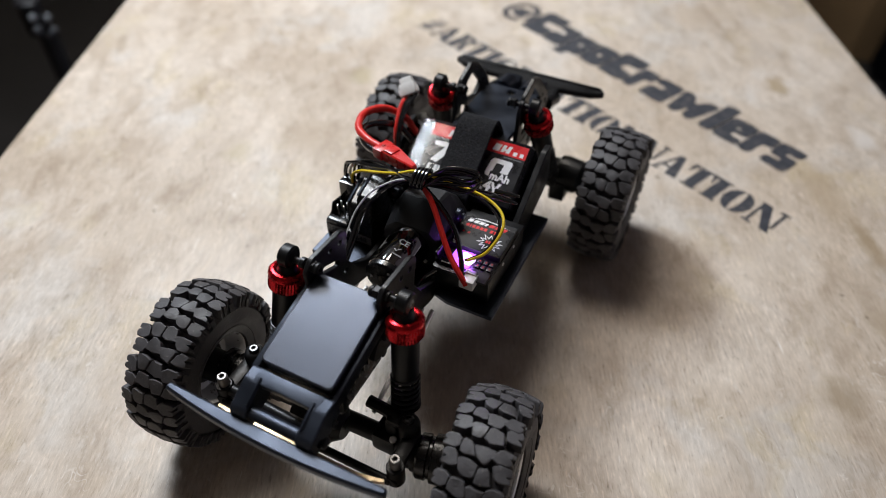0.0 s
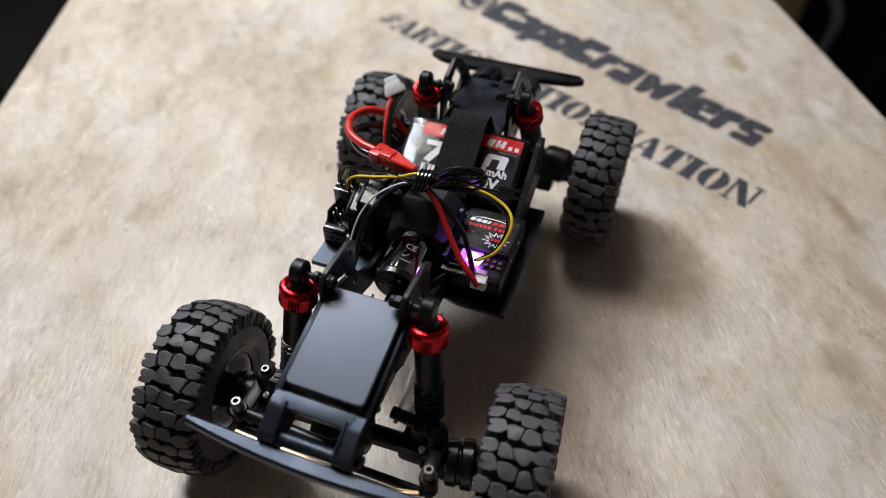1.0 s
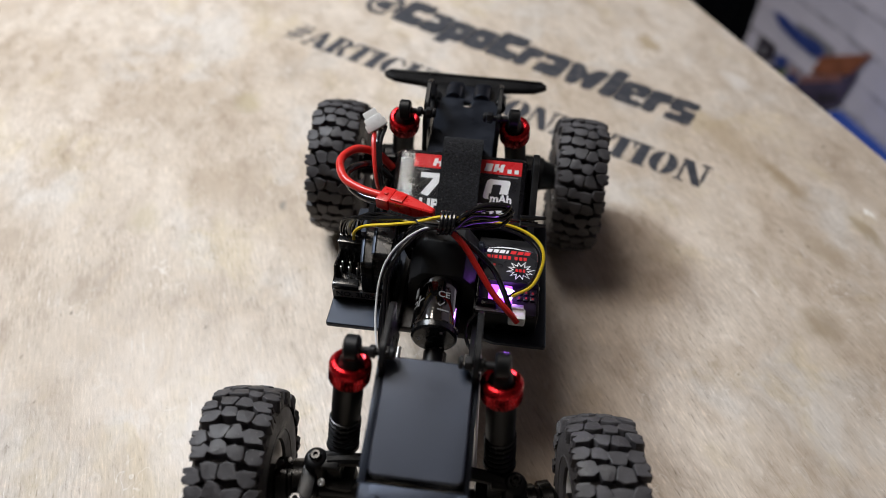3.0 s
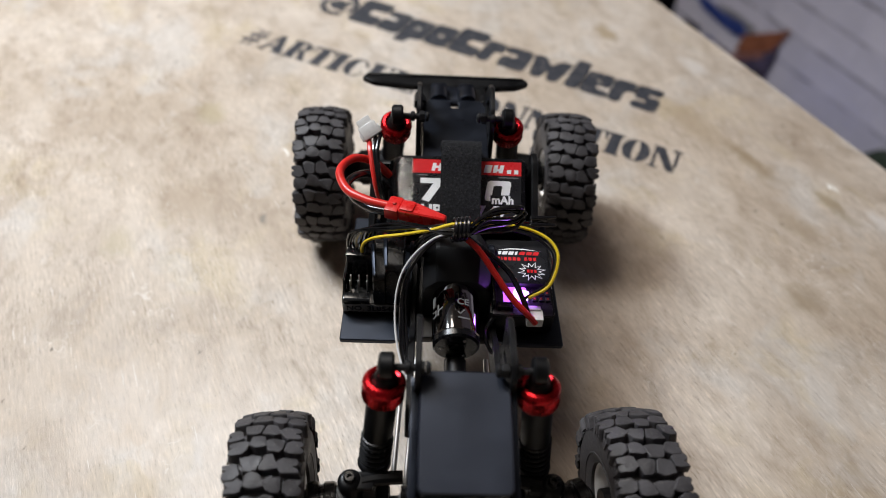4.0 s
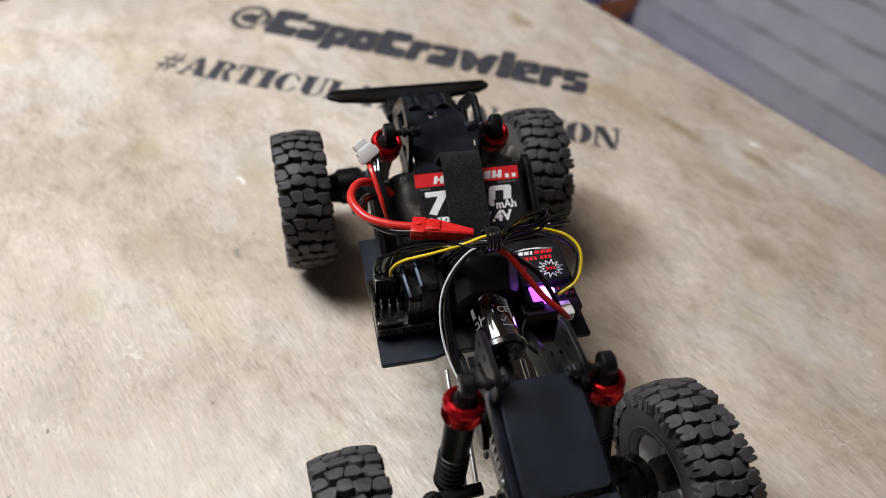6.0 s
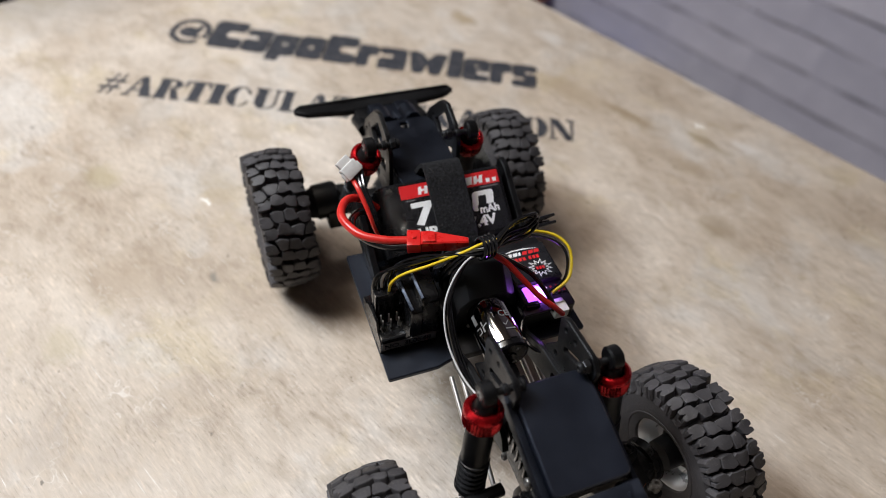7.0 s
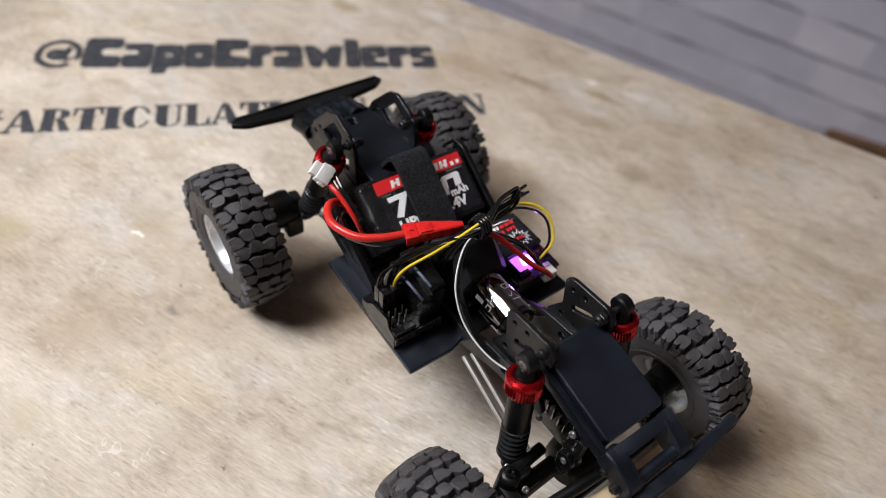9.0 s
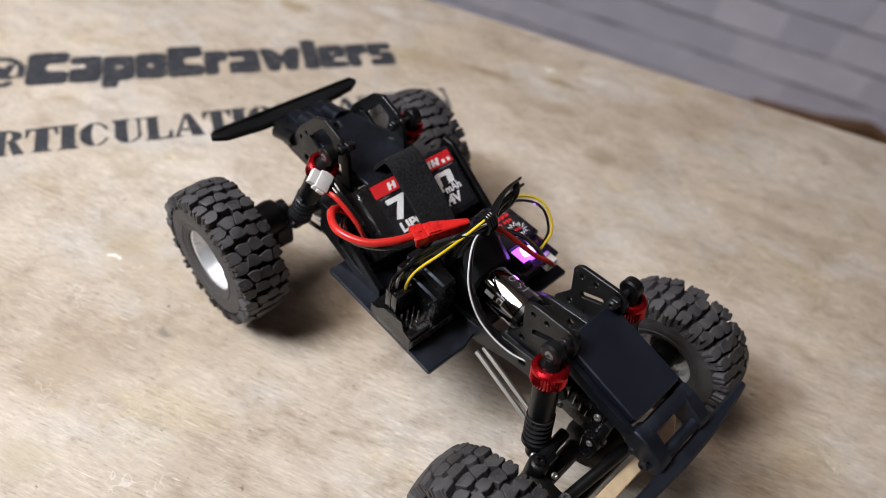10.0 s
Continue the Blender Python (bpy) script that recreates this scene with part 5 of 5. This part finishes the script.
film.visible_shadow = False
# hook-and-loop strap over the pack
bm = bmesh.new()
ribbon(bm, [(0, 46, 55), (0, 42.5, 62.0), (0, 38.0, 68.0), (0, 33.5, 67.2), (0, 28, 63.2), (0, 21, 58.4), (0, 16, 54.4), (0, 13.0, 50.4), (0, 15.5, 44)], 13.2, 1.5, 10)
bmesh.ops.translate(bm, vec=(1.9, 0, 0), verts=bm.verts)
part("battery_strap", bm, VELCRO, car, "fuzzy black hook-and-loop strap")
# leads: thick red and black pair looping to the red plug
bm = bmesh.new()
tube(bm, [(-21.5, 33, 57), (-27, 34, 62), (-33, 30, 66.5), (-36.5, 22, 68), (-33.5, 13, 68.5), (-27, 8, 69), (-20.3, 5.4, 69.4)], 1.35, 12)
part("red_lead", bm, RED_WIRE, battery)
bm = bmesh.new()
tube(bm, [(-21.5, 30, 55), (-27, 30, 60), (-32, 25, 63.5), (-34, 18, 65.5), (-31, 11, 66.8), (-26, 6.4, 67.4), (-20.3, 4.0, 68.2)], 1.25, 12)
part("black_lead", bm, BLACK_WIRE, battery)
JM = Matrix.Translation((-18.6, 4.9, 69.0)) @ Euler((0, radians(-4), radians(-18))).to_matrix().to_4x4()
bm = bmesh.new()
t = bmesh.new()
box(t, (0, 0, 0), (4.2, 6.4, 3.8), bevel=0.5)
box(t, (0.2, 0, 2.2), (1.0, 1.0, 0.3), bevel=0.1)
join(bm, t, JM)
part("plug_half", bm, RED_PLUG, battery, "red two-pin plug")
bm = bmesh.new()
t = bmesh.new()
plate(t, rounded([(2.1, -2.7), (16.6, -2.5), (16.6, -0.4), (5.0, 2.7), (2.1, 2.7)], 0.5, 3), [], Matrix(), 4.2, 0.4)
box(t, (4.6, -0.4, 2.2), (4.0, 3.8, 0.6), bevel=0.2)
join(bm, t, JM)
part("plug_half", bm, RED_PLUG, battery, "red two-pin plug")
# white balance plug with its three thin leads
bm = bmesh.new()
m = Matrix.Translation((-28.6, 40.5, 69.6)) @ Euler((radians(38), radians(-22), radians(28))).to_matrix().to_4x4()
t = bmesh.new()
box(t, (0, 0, 0), (6.2, 4.6, 4.0), bevel=0.4)
box(t, (0, 3.2, 0), (4.8, 3.0, 2.8), bevel=0.3)
box(t, (-3.3, -0.6, 0), (0.9, 2.6, 1.6), bevel=0.2)
box(t, (3.3, -0.6, 0), (0.9, 2.6, 1.6), bevel=0.2)
join(bm, t, m)
part("balance_plug", bm, WHITE_NYLON, battery, "white balance plug")
for dx, mm_, r in ((-1.8, RED_WIRE, 0.85), (0.6, BLACK_WIRE, 0.7), (2.6, BLACK_WIRE, 0.7)):
    bm = bmesh.new()
    tube(bm, [m @ Vector((dx, -2.5, 0)), (-27.0 + dx * 0.5, 33, 67), (-25.5 + dx * 0.4, 26, 62), (-24.0 + dx * 0.3, 23, 56), (-21.0, 22, 50)], r, 8)
    part("balance_lead", bm, mm_, battery)

# ---- receiver
bm = bmesh.new()
box(bm, (-24.4, -2.2, 41.6), (18.8, 19.6, 5.8), bevel=0.4)
box(bm, (-29.6, -10.4, 45.0), (8.0, 3.0, 2.2), bevel=0.5)
wedge = Matrix(((0, 0, 1, -22.3), (1, 0, 0, 0), (0, 1, 0, 0), (0, 0, 0, 1)))
plate(bm, rounded([(-11.9, 44), (-11.8, 55.8), (-10.8, 56.6), (0, 59.0), (7, 57), (7, 44)], 0.5), [], wedge, 3.9, 0.35)
wedge = Matrix(((0, 0, 1, -17.8), (1, 0, 0, 0), (0, 1, 0, 0), (0, 0, 0, 1)))
plate(bm, rounded([(-11.7, 44), (-11.0, 58.6), (-9.8, 60.0), (0, 61.6), (7, 59.5), (7, 44)], 0.5), [], wedge, 5.6, 0.35)
wedge = Matrix(((0, 0, 1, -33.4), (1, 0, 0, 0), (0, 1, 0, 0), (0, 0, 0, 1)))
plate(bm, rounded([(-11.8, 41), (-11.8, 45.2), (-8.4, 46.4), (-7.2, 49.8), (1.5, 48.2), (4.5, 45), (7.4, 44.2), (7.4, 41)], 0.5), [], wedge, 0.9, 0.2)
rx = part("receiver", bm, GLOSSY, car, "black radio receiver with a pin header and leads")
for p0, p1 in ((V(-24.2, -11.2, 56.6), V(-24.2, -0.6, 59.0)), (V(-20.6, -10.2, 60.0), V(-20.6, -0.4, 61.6))):
    bm = bmesh.new()
    c = (p0 + p1) / 2
    box(bm, c, (1.1, (p1 - p0).length, 0.8), rot=(math.degrees(math.atan2(p1.z - p0.z, p1.y - p0.y)), -28, 0), bevel=0.25)
    part("case_rib", bm, SATIN, rx)
bm = bmesh.new()
box(bm, (-29.4, -11.7, 45.9), (7.8, 0.8, 0.6), rot=(35, 0, 0), bevel=0.2)
part("case_rib", bm, DARKSTEEL, rx)
for y in (0.9, -1.8):
    bm = bmesh.new()
    box(bm, (-29.0, y, 51.2), (7.8, 2.5, 10.4), bevel=0.3)
    part("lead_plug", bm, BLACK_WIRE, rx)
for i in range(3):
    for j in range(2):
        bm = bmesh.new()
        box(bm, (-31.6 + i * 2.54, -4.8 - j * 2.2, 47.0), (0.5, 0.5, 4.6), bevel=0.12)
        part("pin", bm, STEEL, rx)
bm = bmesh.new()
box(bm, (-24.5, -12.1, 42.4), (18.0, 0.3, 3.4), bevel=0.08)
part("label_strip", bm, LABEL_GREY, rx, "dark grey moulded label strip")
lettering("letters", "NO. 3L0548", 3.0, LABEL_BLACK, rx, Matrix.Translation((-32.6, -12.30, 41.4)) @ Matrix.Rotation(math.pi / 2, 4, "X"), bold=0.08, stretch=1.0, thick=0.02)

# ---- gearbox and motor
bm = bmesh.new()
hood = []
for y, z0, z1, w in ((-12.8, 51.4, 55.4, 0.0), (-12.4, 52.0, 56.6, 0.1), (-5.6, 57.0, 63.0, 0.3), (-4.6, 57.2, 63.4, 0.3), (2.0, 56.0, 62.8, 0.2), (9.0, 50.0, 56.0, 0.0)):
    ring = [(-9.4, 39), (-9.4, z0), (-8.8, z0 + 1.2), (-5.6 - w, z1 - 0.5), (-4.8, z1), (6.2, z1), (7.0 + w, z1 - 0.5), (10.2, z0 + 1.2), (10.8, z0), (10.8, 39)]
    hood.append([bm.verts.new((x, y, z)) for x, z in ring])
for a, b in zip(hood, hood[1:]):
    for i in range(10):
        bm.faces.new((a[i], a[(i + 1) % 10], b[(i + 1) % 10], b[i]))
bm.faces.new(hood[0])
bm.faces.new(hood[-1][::-1])
part("gearbox_cover", bm, HOOD, car, "faceted black gearbox cover", smooth=22)
for x0, x1, y, z in ((-13.6, -9.0, -1.5, 58.5), (12.4, 10.2, 1.0, 55.5)):
    bm = bmesh.new()
    cyl(bm, (x0, y, z), (x1, y, z), 2.3, edge=0.5)
    cyl(bm, (x0 * 1.08, y, z), (x1, y, z), 1.1)
    part("gearbox_boss", bm, SATIN, car)
for x, z in ((-5.4, 51.2), (6.2, 51.6), (-5.0, 44), (6.0, 44)):
    bm = bmesh.new()
    cyl(bm, (x, -12.6, z), (x, -13.6, z), 0.7)
    part("gearbox_screw", bm, STEEL, car)
M0, M1 = V(0.5, -12.2, 49.9), V(0.6, -34.8, 49.1)
bm = bmesh.new()
lathe(bm, M0, M1, [(0, 0), (0, 5.2), (0.5, 6.7), (1.4, 7.0), (15.9, 7.0), (16.3, 6.7), (16.3, 0)], 48)
motor = part("motor", bm, CHROME_BLACK, car, "polished black electric motor can")
bm = bmesh.new()
lathe(bm, M0, M1, [(16.2, 0), (16.2, 6.75), (17.9, 6.7), (18.5, 6.1), (18.6, 2.4), (19.0, 2.1), (19.0, 0)], 36)
part("end_bell", bm, GLOSSY, motor)
for k, a in enumerate((60, 180, 300)):
    bm = bmesh.new()
    md, _ = along(M0, M1)
    p = md @ Vector((4.3 * math.cos(radians(a)), 4.3 * math.sin(radians(a)), 18.4))
    ball(bm, p, 0.55)
    part("rivet", bm, STEEL, motor)


def on_motor(name, text, deg, h, size, bold, spin=0):
    """Letters laid flat on the can at an angle from the top."""
    md = Matrix.Translation(M0 + (M1 - M0).normalized() * h + V(7.06 * math.sin(radians(deg)), 0, 7.06 * math.cos(radians(deg)))) @ Matrix.Rotation(radians(deg), 4, "Y") @ Matrix.Rotation(radians(spin), 4, "Z")
    return lettering(name, text, size, LABEL_GREY, motor, md, bold=bold, thick=0.01, align="CENTER")


on_motor("letters", "CE", 14, 8.4, 3.0, 0.05)


def motor_mark(name, marks, deg):
    """Flat printed marks, each (x, distance along the can, width, length, turn)."""
    for x, h, w, n, turn in marks:
        bm = bmesh.new()
        t = bmesh.new()
        box(t, (0, 0, 0), (w, n, 0.05), rot=(0, 0, turn), bevel=0)
        a = deg + math.degrees(x / 7.25)
        md = Matrix.Translation(M0 + (M1 - M0).normalized() * h + V(7.06 * math.sin(radians(a)), 0, 7.06 * math.cos(radians(a)))) @ Matrix.Rotation(radians(a), 4, "Y")
        join(bm, t, md)
        part(name, bm, PRINT if deg < 0 else LABEL_GREY, motor, smooth=0)


motor_mark("tick_mark", [(-1.2, 11.3, 0.3, 1.0, 40), (-0.2, 10.9, 0.3, 2.0, -38)], 14)
motor_mark("printed_bar", [(0.2, 13.0, 3.4, 0.5, 0)], 14)
motor_mark("printed_bar", [(-1.6, 5.4, 1.4, 3.6, 0), (0.4, 8.0, 0.5, 1.6, 0), (0.4, 10.2, 0.5, 1.6, 0), (1.2, 9.0, 2.0, 0.4, 20), (-1.4, 8.8, 1.6, 0.4, 0), (-1.4, 10.6, 1.6, 0.4, 0), (-0.6, 9.7, 0.4, 2.2, 0)], -52)
bm = bmesh.new()
cyl(bm, (0.8, -31, 43.4), (0.8, -44, 41.4), 3.0, 2.6)
box(bm, (0.8, -38, 42.4), (6.6, 5, 6), bevel=0.6)
part("motor_shaft_boot", bm, PLASTIC, car)

# ---- speed controller with its lamp
bm = bmesh.new()
box(bm, (20.6, -2.4, 44.4), (19.6, 30.4, 9.0), bevel=0.6)
box(bm, (20.6, 0.2, 50.2), (19.0, 16.0, 2.2), bevel=0.5)
esc = part("speed_controller", bm, CARBON, car, "black speed controller with a red and white label and a violet lamp")


def on_esc(name, outline, z, material):
    bm = bmesh.new()
    plate(bm, outline, [], Matrix.Translation((20.6, 0, z)), 0.03, 0)
    return part(name, bm, material, esc, smooth=0)


on_esc("label", [(-8.8, -7.2), (9.0, -7.2), (9.0, 7.4), (-8.8, 7.4)], 51.34, LABEL_BLACK)
for x0, x1, mt in ((-7.4, -5.8, LABEL_WHITE), (-5.4, -3.8, LABEL_WHITE), (-3.4, -1.8, LABEL_WHITE), (-1.4, -0.6, LABEL_WHITE), (0.0, 1.8, LABEL_RED), (2.3, 4.0, LABEL_RED), (4.4, 6.2, LABEL_RED)):
    on_esc("brand_bar", [(x0, 3.9), (x1, 3.9), (x1 + 0.5, 5.3), (x0 + 0.5, 5.3)], 51.37, mt)
on_esc("brand_sweep", [(-7.0, 5.7), (-2.6, 6.7), (1.6, 6.6), (7.2, 5.6), (2, 6.1), (-2, 6.2)], 51.37, LABEL_WHITE)
for x0, x1 in ((-7.0, -6.0), (-5.6, -5.2), (-4.8, -3.8), (-3.4, -2.4), (-2.0, -1.0), (-0.6, 0.4), (1.6, 2.6), (3.0, 4.0), (4.4, 5.4)):
    on_esc("product_bar", [(x0, 1.5), (x1, 1.5), (x1, 2.9), (x0, 2.9)], 51.37, LABEL_RED)
star, inner = [], []
for i in range(24):
    a = 2 * math.pi * i / 24 + 0.2
    r = (3.7, 2.2)[i % 2] * (1.1 if i % 4 == 0 else 1.0)
    star.append((3.6 + r * 1.15 * math.cos(a), -2.8 + r * math.sin(a)))
    inner.append((3.6 + (r - 0.55) * 1.12 * math.cos(a), -2.8 + (r - 0.6) * math.sin(a)))
on_esc("star", star, 51.37, LABEL_WHITE)
on_esc("star_fill", inner, 51.40, LABEL_BLACK)
for k in range(3):
    on_esc("star_bar", [(2.1 + k * 1.1, -3.4), (2.9 + k * 1.1, -3.4), (2.9 + k * 1.1, -2.2), (2.1 + k * 1.1, -2.2)], 51.43, LABEL_RED)
for x in (-6.8, -4.9):
    on_esc("polarity_mark", [(x, -1.6), (x + 0.7, -1.6), (x + 0.7, -0.8), (x, -0.8)], 51.37, LABEL_RED)
bm = bmesh.new()
box(bm, (20.6, -13.0, 49.0), (18.0, 10.8, 1.0), bevel=0.2)
part("circuit_board", bm, PCB, esc)
for i in range(3):
    for j in range(2):
        bm = bmesh.new()
        box(bm, (24.4 + i * 2.0, -10.4 - j * 2.2, 49.8), (1.5, 1.6, 0.8), bevel=0.15)
        part("solder_pad", bm, PCB, esc)
        bm = bmesh.new()
        box(bm, (24.4 + i * 2.0, -10.4 - j * 2.2, 50.24), (0.6, 0.8, 0.06), bevel=0)
        part("pad_mark", bm, PAD_RED, esc, smooth=0)
bm = bmesh.new()
box(bm, (20.2, -11.6, 50.1), (4.8, 4.0, 1.8), rot=(0, 0, -16), bevel=0.8)
part("lamp_lens", bm, LED_CORE, esc, "bright violet-white indicator lamp")
bm = bmesh.new()
box(bm, (18.6, -11.6, 49.5), (7.2, 7.0, 1.2), bevel=0.5)
part("lamp_lens", bm, LED_GLOW, esc, "violet glowing lamp window")
bm = bmesh.new()
box(bm, (15.4, -15.8, 50.0), (4.6, 2.0, 2.0), bevel=0.2)
box(bm, (11.8, -9.5, 51.2), (0.8, 14.0, 5.2), bevel=0.2)
part("lamp_shroud", bm, GLOSSY, esc)
bm = bmesh.new()
box(bm, (24.0, -18.6, 48.4), (5.0, 4.2, 3.8), bevel=0.7)
box(bm, (24.0, -16.6, 50.4), (3.6, 1.6, 1.0), bevel=0.3)
part("motor_plug", bm, WHITE_NYLON, esc, "white motor plug")
for y in (-6.0, 3.0):
    screw("case_screw", (30.3, y, 47.5), (1, 0, 0), 0.6, esc, STEEL, 0.4)

# ---- wiring loom
K = V(0.6, -5.2, 71.0)
loom = None
rnd = random.Random(11)


def wire(pts, r, material, spread=0.0, name="wire"):
    bm = bmesh.new()
    q = [Vector(p) + Vector([rnd.uniform(-spread, spread) for _ in range(3)]) for p in pts]
    q[0], q[-1] = Vector(pts[0]), Vector(pts[-1])
    tube(bm, q, r, 8)
    return part(name, bm, material, loom)


bm = bmesh.new()
for k in range(4):
    a = -1.6 + k * 1.15
    pts = []
    for i in range(13):
        t = 2 * math.pi * i / 12
        pts.append(K + V(a + 0.5 * math.sin(t), 3.3 * math.cos(t) + 0.2 * k, 3.0 * math.sin(t)))
    tube(bm, pts, 0.62, 8, 3)
loom = part("loom_tie", bm, BLACK_WIRE, car, "coil of black wire tying the loom")
# header side
for i in range(7):
    x = -32.6 + i * 0.95
    wire([(x, 0.6, 54), (x + 0.3, 0.8, 59.5), (x + 3.0, 0.4, 63.2 + 0.3 * i), (-20 + i * 0.5, -0.6, 66 + 0.2 * i), (-9, -3.4, 69.4), K + V(-3, 0.8 - 0.35 * i, 0.5 * math.sin(i)), K + V(3, 0.8 - 0.35 * i, 0.6 * math.cos(i))], 0.46, WHITE_WIRE if i == 3 else BLACK_WIRE, 0.5)
wire([(-28.2, -1.4, 54), (-27.6, -1.8, 60), (-24, -2.0, 63.2), (-16, -3.4, 66.4), (-8, -4.4, 69.6), K + V(-2, -0.4, 2.6), K + V(4, 0.6, 2.0), (12, -0.6, 69.2), (21, -0.2, 67.2), (27.5, -3.0, 65.6), (29.8, -8.0, 63.4), (27.5, -14.0, 58.5), (22.0, -15.2, 53.6)], 0.50, YELLOW_WIRE, 0.0)
wire([K + V(3, 0.2, 0), (12, -1.4, 68.4), (21, -1.2, 66.2), (27, -4.2, 64.2), (28.6, -8.6, 62.2), (26.5, -13.4, 57.5), (21.0, -14.6, 52.8)], 0.5, BLACK_WIRE)
# doubled-back loops
for i in range(5):
    h = 72 + i * 0.9
    wire([K + V(2, 1.2 - 0.5 * i, 0.3 * i), (9, -1.4 - 0.4 * i, h + 1.2), (16, 0.4 - 0.5 * i, h + 1.6), (18.6 + 0.5 * (i % 2), -1.6, h), (15, -3.6 + 0.3 * i, h - 2.2), (8, -4.0, h - 2.4), K + V(2, -0.6 - 0.3 * i, -1)], 0.5, BLACK_WIRE, 0.4)
for i in range(3):
    wire([K + V(2, 0, -0.6), (10, -0.6, 68.4), (19, 1.6 + i, 67.0 - i * 0.4), (24.5 + i * 1.5, 2.6 + i * 0.7, 66.0)], 0.36, BLACK_WIRE, 0.4)
for i in range(2):
    bm = bmesh.new()
    cyl(bm, (22.0, 2.2 + i * 1.6, 66.6 + i), (30.0, 3.6 + i * 1.8, 65.4 + i * 1.6), 0.85, 0.5)
    part("sleeve", bm, BLACK_WIRE, loom)
# motor leads down to the controller plug
wire([K + V(1, -1.0, -1.2), (6.5, -9.0, 66.5), (11.5, -13.0, 61.0), (16.5, -17.0, 55.6), (21.0, -19.6, 52.0), (24.2, -20.6, 48.6)], 0.95, RED_WIRE)
wire([K + V(2, -1.4, -1.6), (9.0, -8.0, 65.0), (15.5, -11.0, 60.2), (19.4, -15.0, 55.0), (21.6, -18.2, 51.0), (22.0, -18.8, 49.0)], 0.85, BLACK_WIRE)
# leads to the front, white and black
wire([K + V(-1, -0.8, -0.4), (-6.5, -7.5, 69.6), (-12.6, -12.0, 66.6), (-16.2, -17.0, 61.4), (-17.0, -24.0, 54.6), (-15.6, -33.0, 50.2), (-12.6, -41.0, 48.6), (-8.0, -48.0, 50.0)], 0.32, WHITE_WIRE)
for i in range(4):
    wire([K + V(-1, -1.0 + 0.4 * i, -0.8), (-6.0, -7.0 + 0.5 * i, 68.6 - 0.3 * i), (-11.6, -11.6 + 0.6 * i, 65.4 - 0.4 * i), (-15.0 + 0.4 * i, -17.0, 60.0), (-15.6 + 0.5 * i, -24.0, 53.4), (-14.4 + 0.4 * i, -33.0, 48.6), (-11.0, -42.0, 47.0)], 0.5, BLACK_WIRE, 0.35)
for i in range(4):
    wire([K + V(-2, 0.6 - 0.4 * i, 0), (-7.6, -6.0 + 0.5 * i, 68.6), (-11.0, -6.0 + i, 64.0), (-12.0, -4.0 + i, 58.0), (-10.5, -2.0 + i, 51.0)], 0.5, BLACK_WIRE, 0.4)
# violet-lit lead under the controller
wire([(13.0, -16.0, 47.0), (9.5, -22.0, 45.6), (10.5, -29.0, 46.4), (13.0, -34.0, 50.0)], 0.6, BLACK_WIRE)

# ---------------------------------------------------------------- bricks of the wall
PITCH, JOINT_Z = 61.5, -406.5
KNOWN = {1: (-12, 71), 0: (-199, -60, 126, 360), -1: (-192, 69), -2: (-300, -59)}
r3 = random.Random(77)


def brick(x0, x1, z0, z1):
    """One hand-laid brick: an uneven outline with soft worn arrises under thick paint."""
    w, h = x1 - x0, z1 - z0
    out = [(0, 0), (w * 0.33, 0), (w * 0.67, 0), (w, 0), (w, h * 0.5), (w, h), (w * 0.67, h), (w * 0.33, h), (0, h), (0, h * 0.5)]
    out = [(x - w / 2 + r3.uniform(-1.7, 1.7), z - h / 2 + r3.uniform(-1.9, 1.9)) for x, z in out]
    proud = r3.uniform(-1.6, 1.6)
    rings = []
    for k, d in ((1.0, 6.0), (0.0, 1.6), (-3.6, 0.0)):
        rings.append([(x + math.copysign(k, x), d + proud * (d < 5), z + math.copysign(k, z)) for x, z in out])
    verts = [tuple(c * MM for c in p) for ring in rings for p in ring]
    n = len(out)
    faces = [tuple(range(2 * n, 3 * n))]
    for a in (0, n):
        faces += [(a + i, a + (i + 1) % n, a + n + (i + 1) % n, a + n + i) for i in range(n)]
    me = bpy.data.meshes.new("brick")
    me.from_pydata(verts, [], faces)
    me.materials.append(BRICK)
    ob = new("brick", me)
    ob.parent = wall_east
    ob.location = ((x0 + x1) / 2 * MM, (WALL_D - 6.0) * MM, (z0 + z1) / 2 * MM)


for row in range(-6, 9):
    z = JOINT_Z + PITCH * row
    cuts = list(KNOWN.get(row, (r3.uniform(-60, 60),)))
    while cuts[0] > WALL_END + 60:
        cuts.insert(0, max(WALL_END, cuts[0] - r3.choice((92, 118, 138, 150, 172))))
    cuts[0] = WALL_END
    while cuts[-1] < 900:
        cuts.append(cuts[-1] + r3.choice((92, 118, 138, 150, 172)))
    for x0, x1 in zip(cuts, cuts[1:]):
        brick(x0 + r3.uniform(1.4, 3.2), x1 - r3.uniform(1.4, 3.2), z + 5.2, z + PITCH - 5.2)
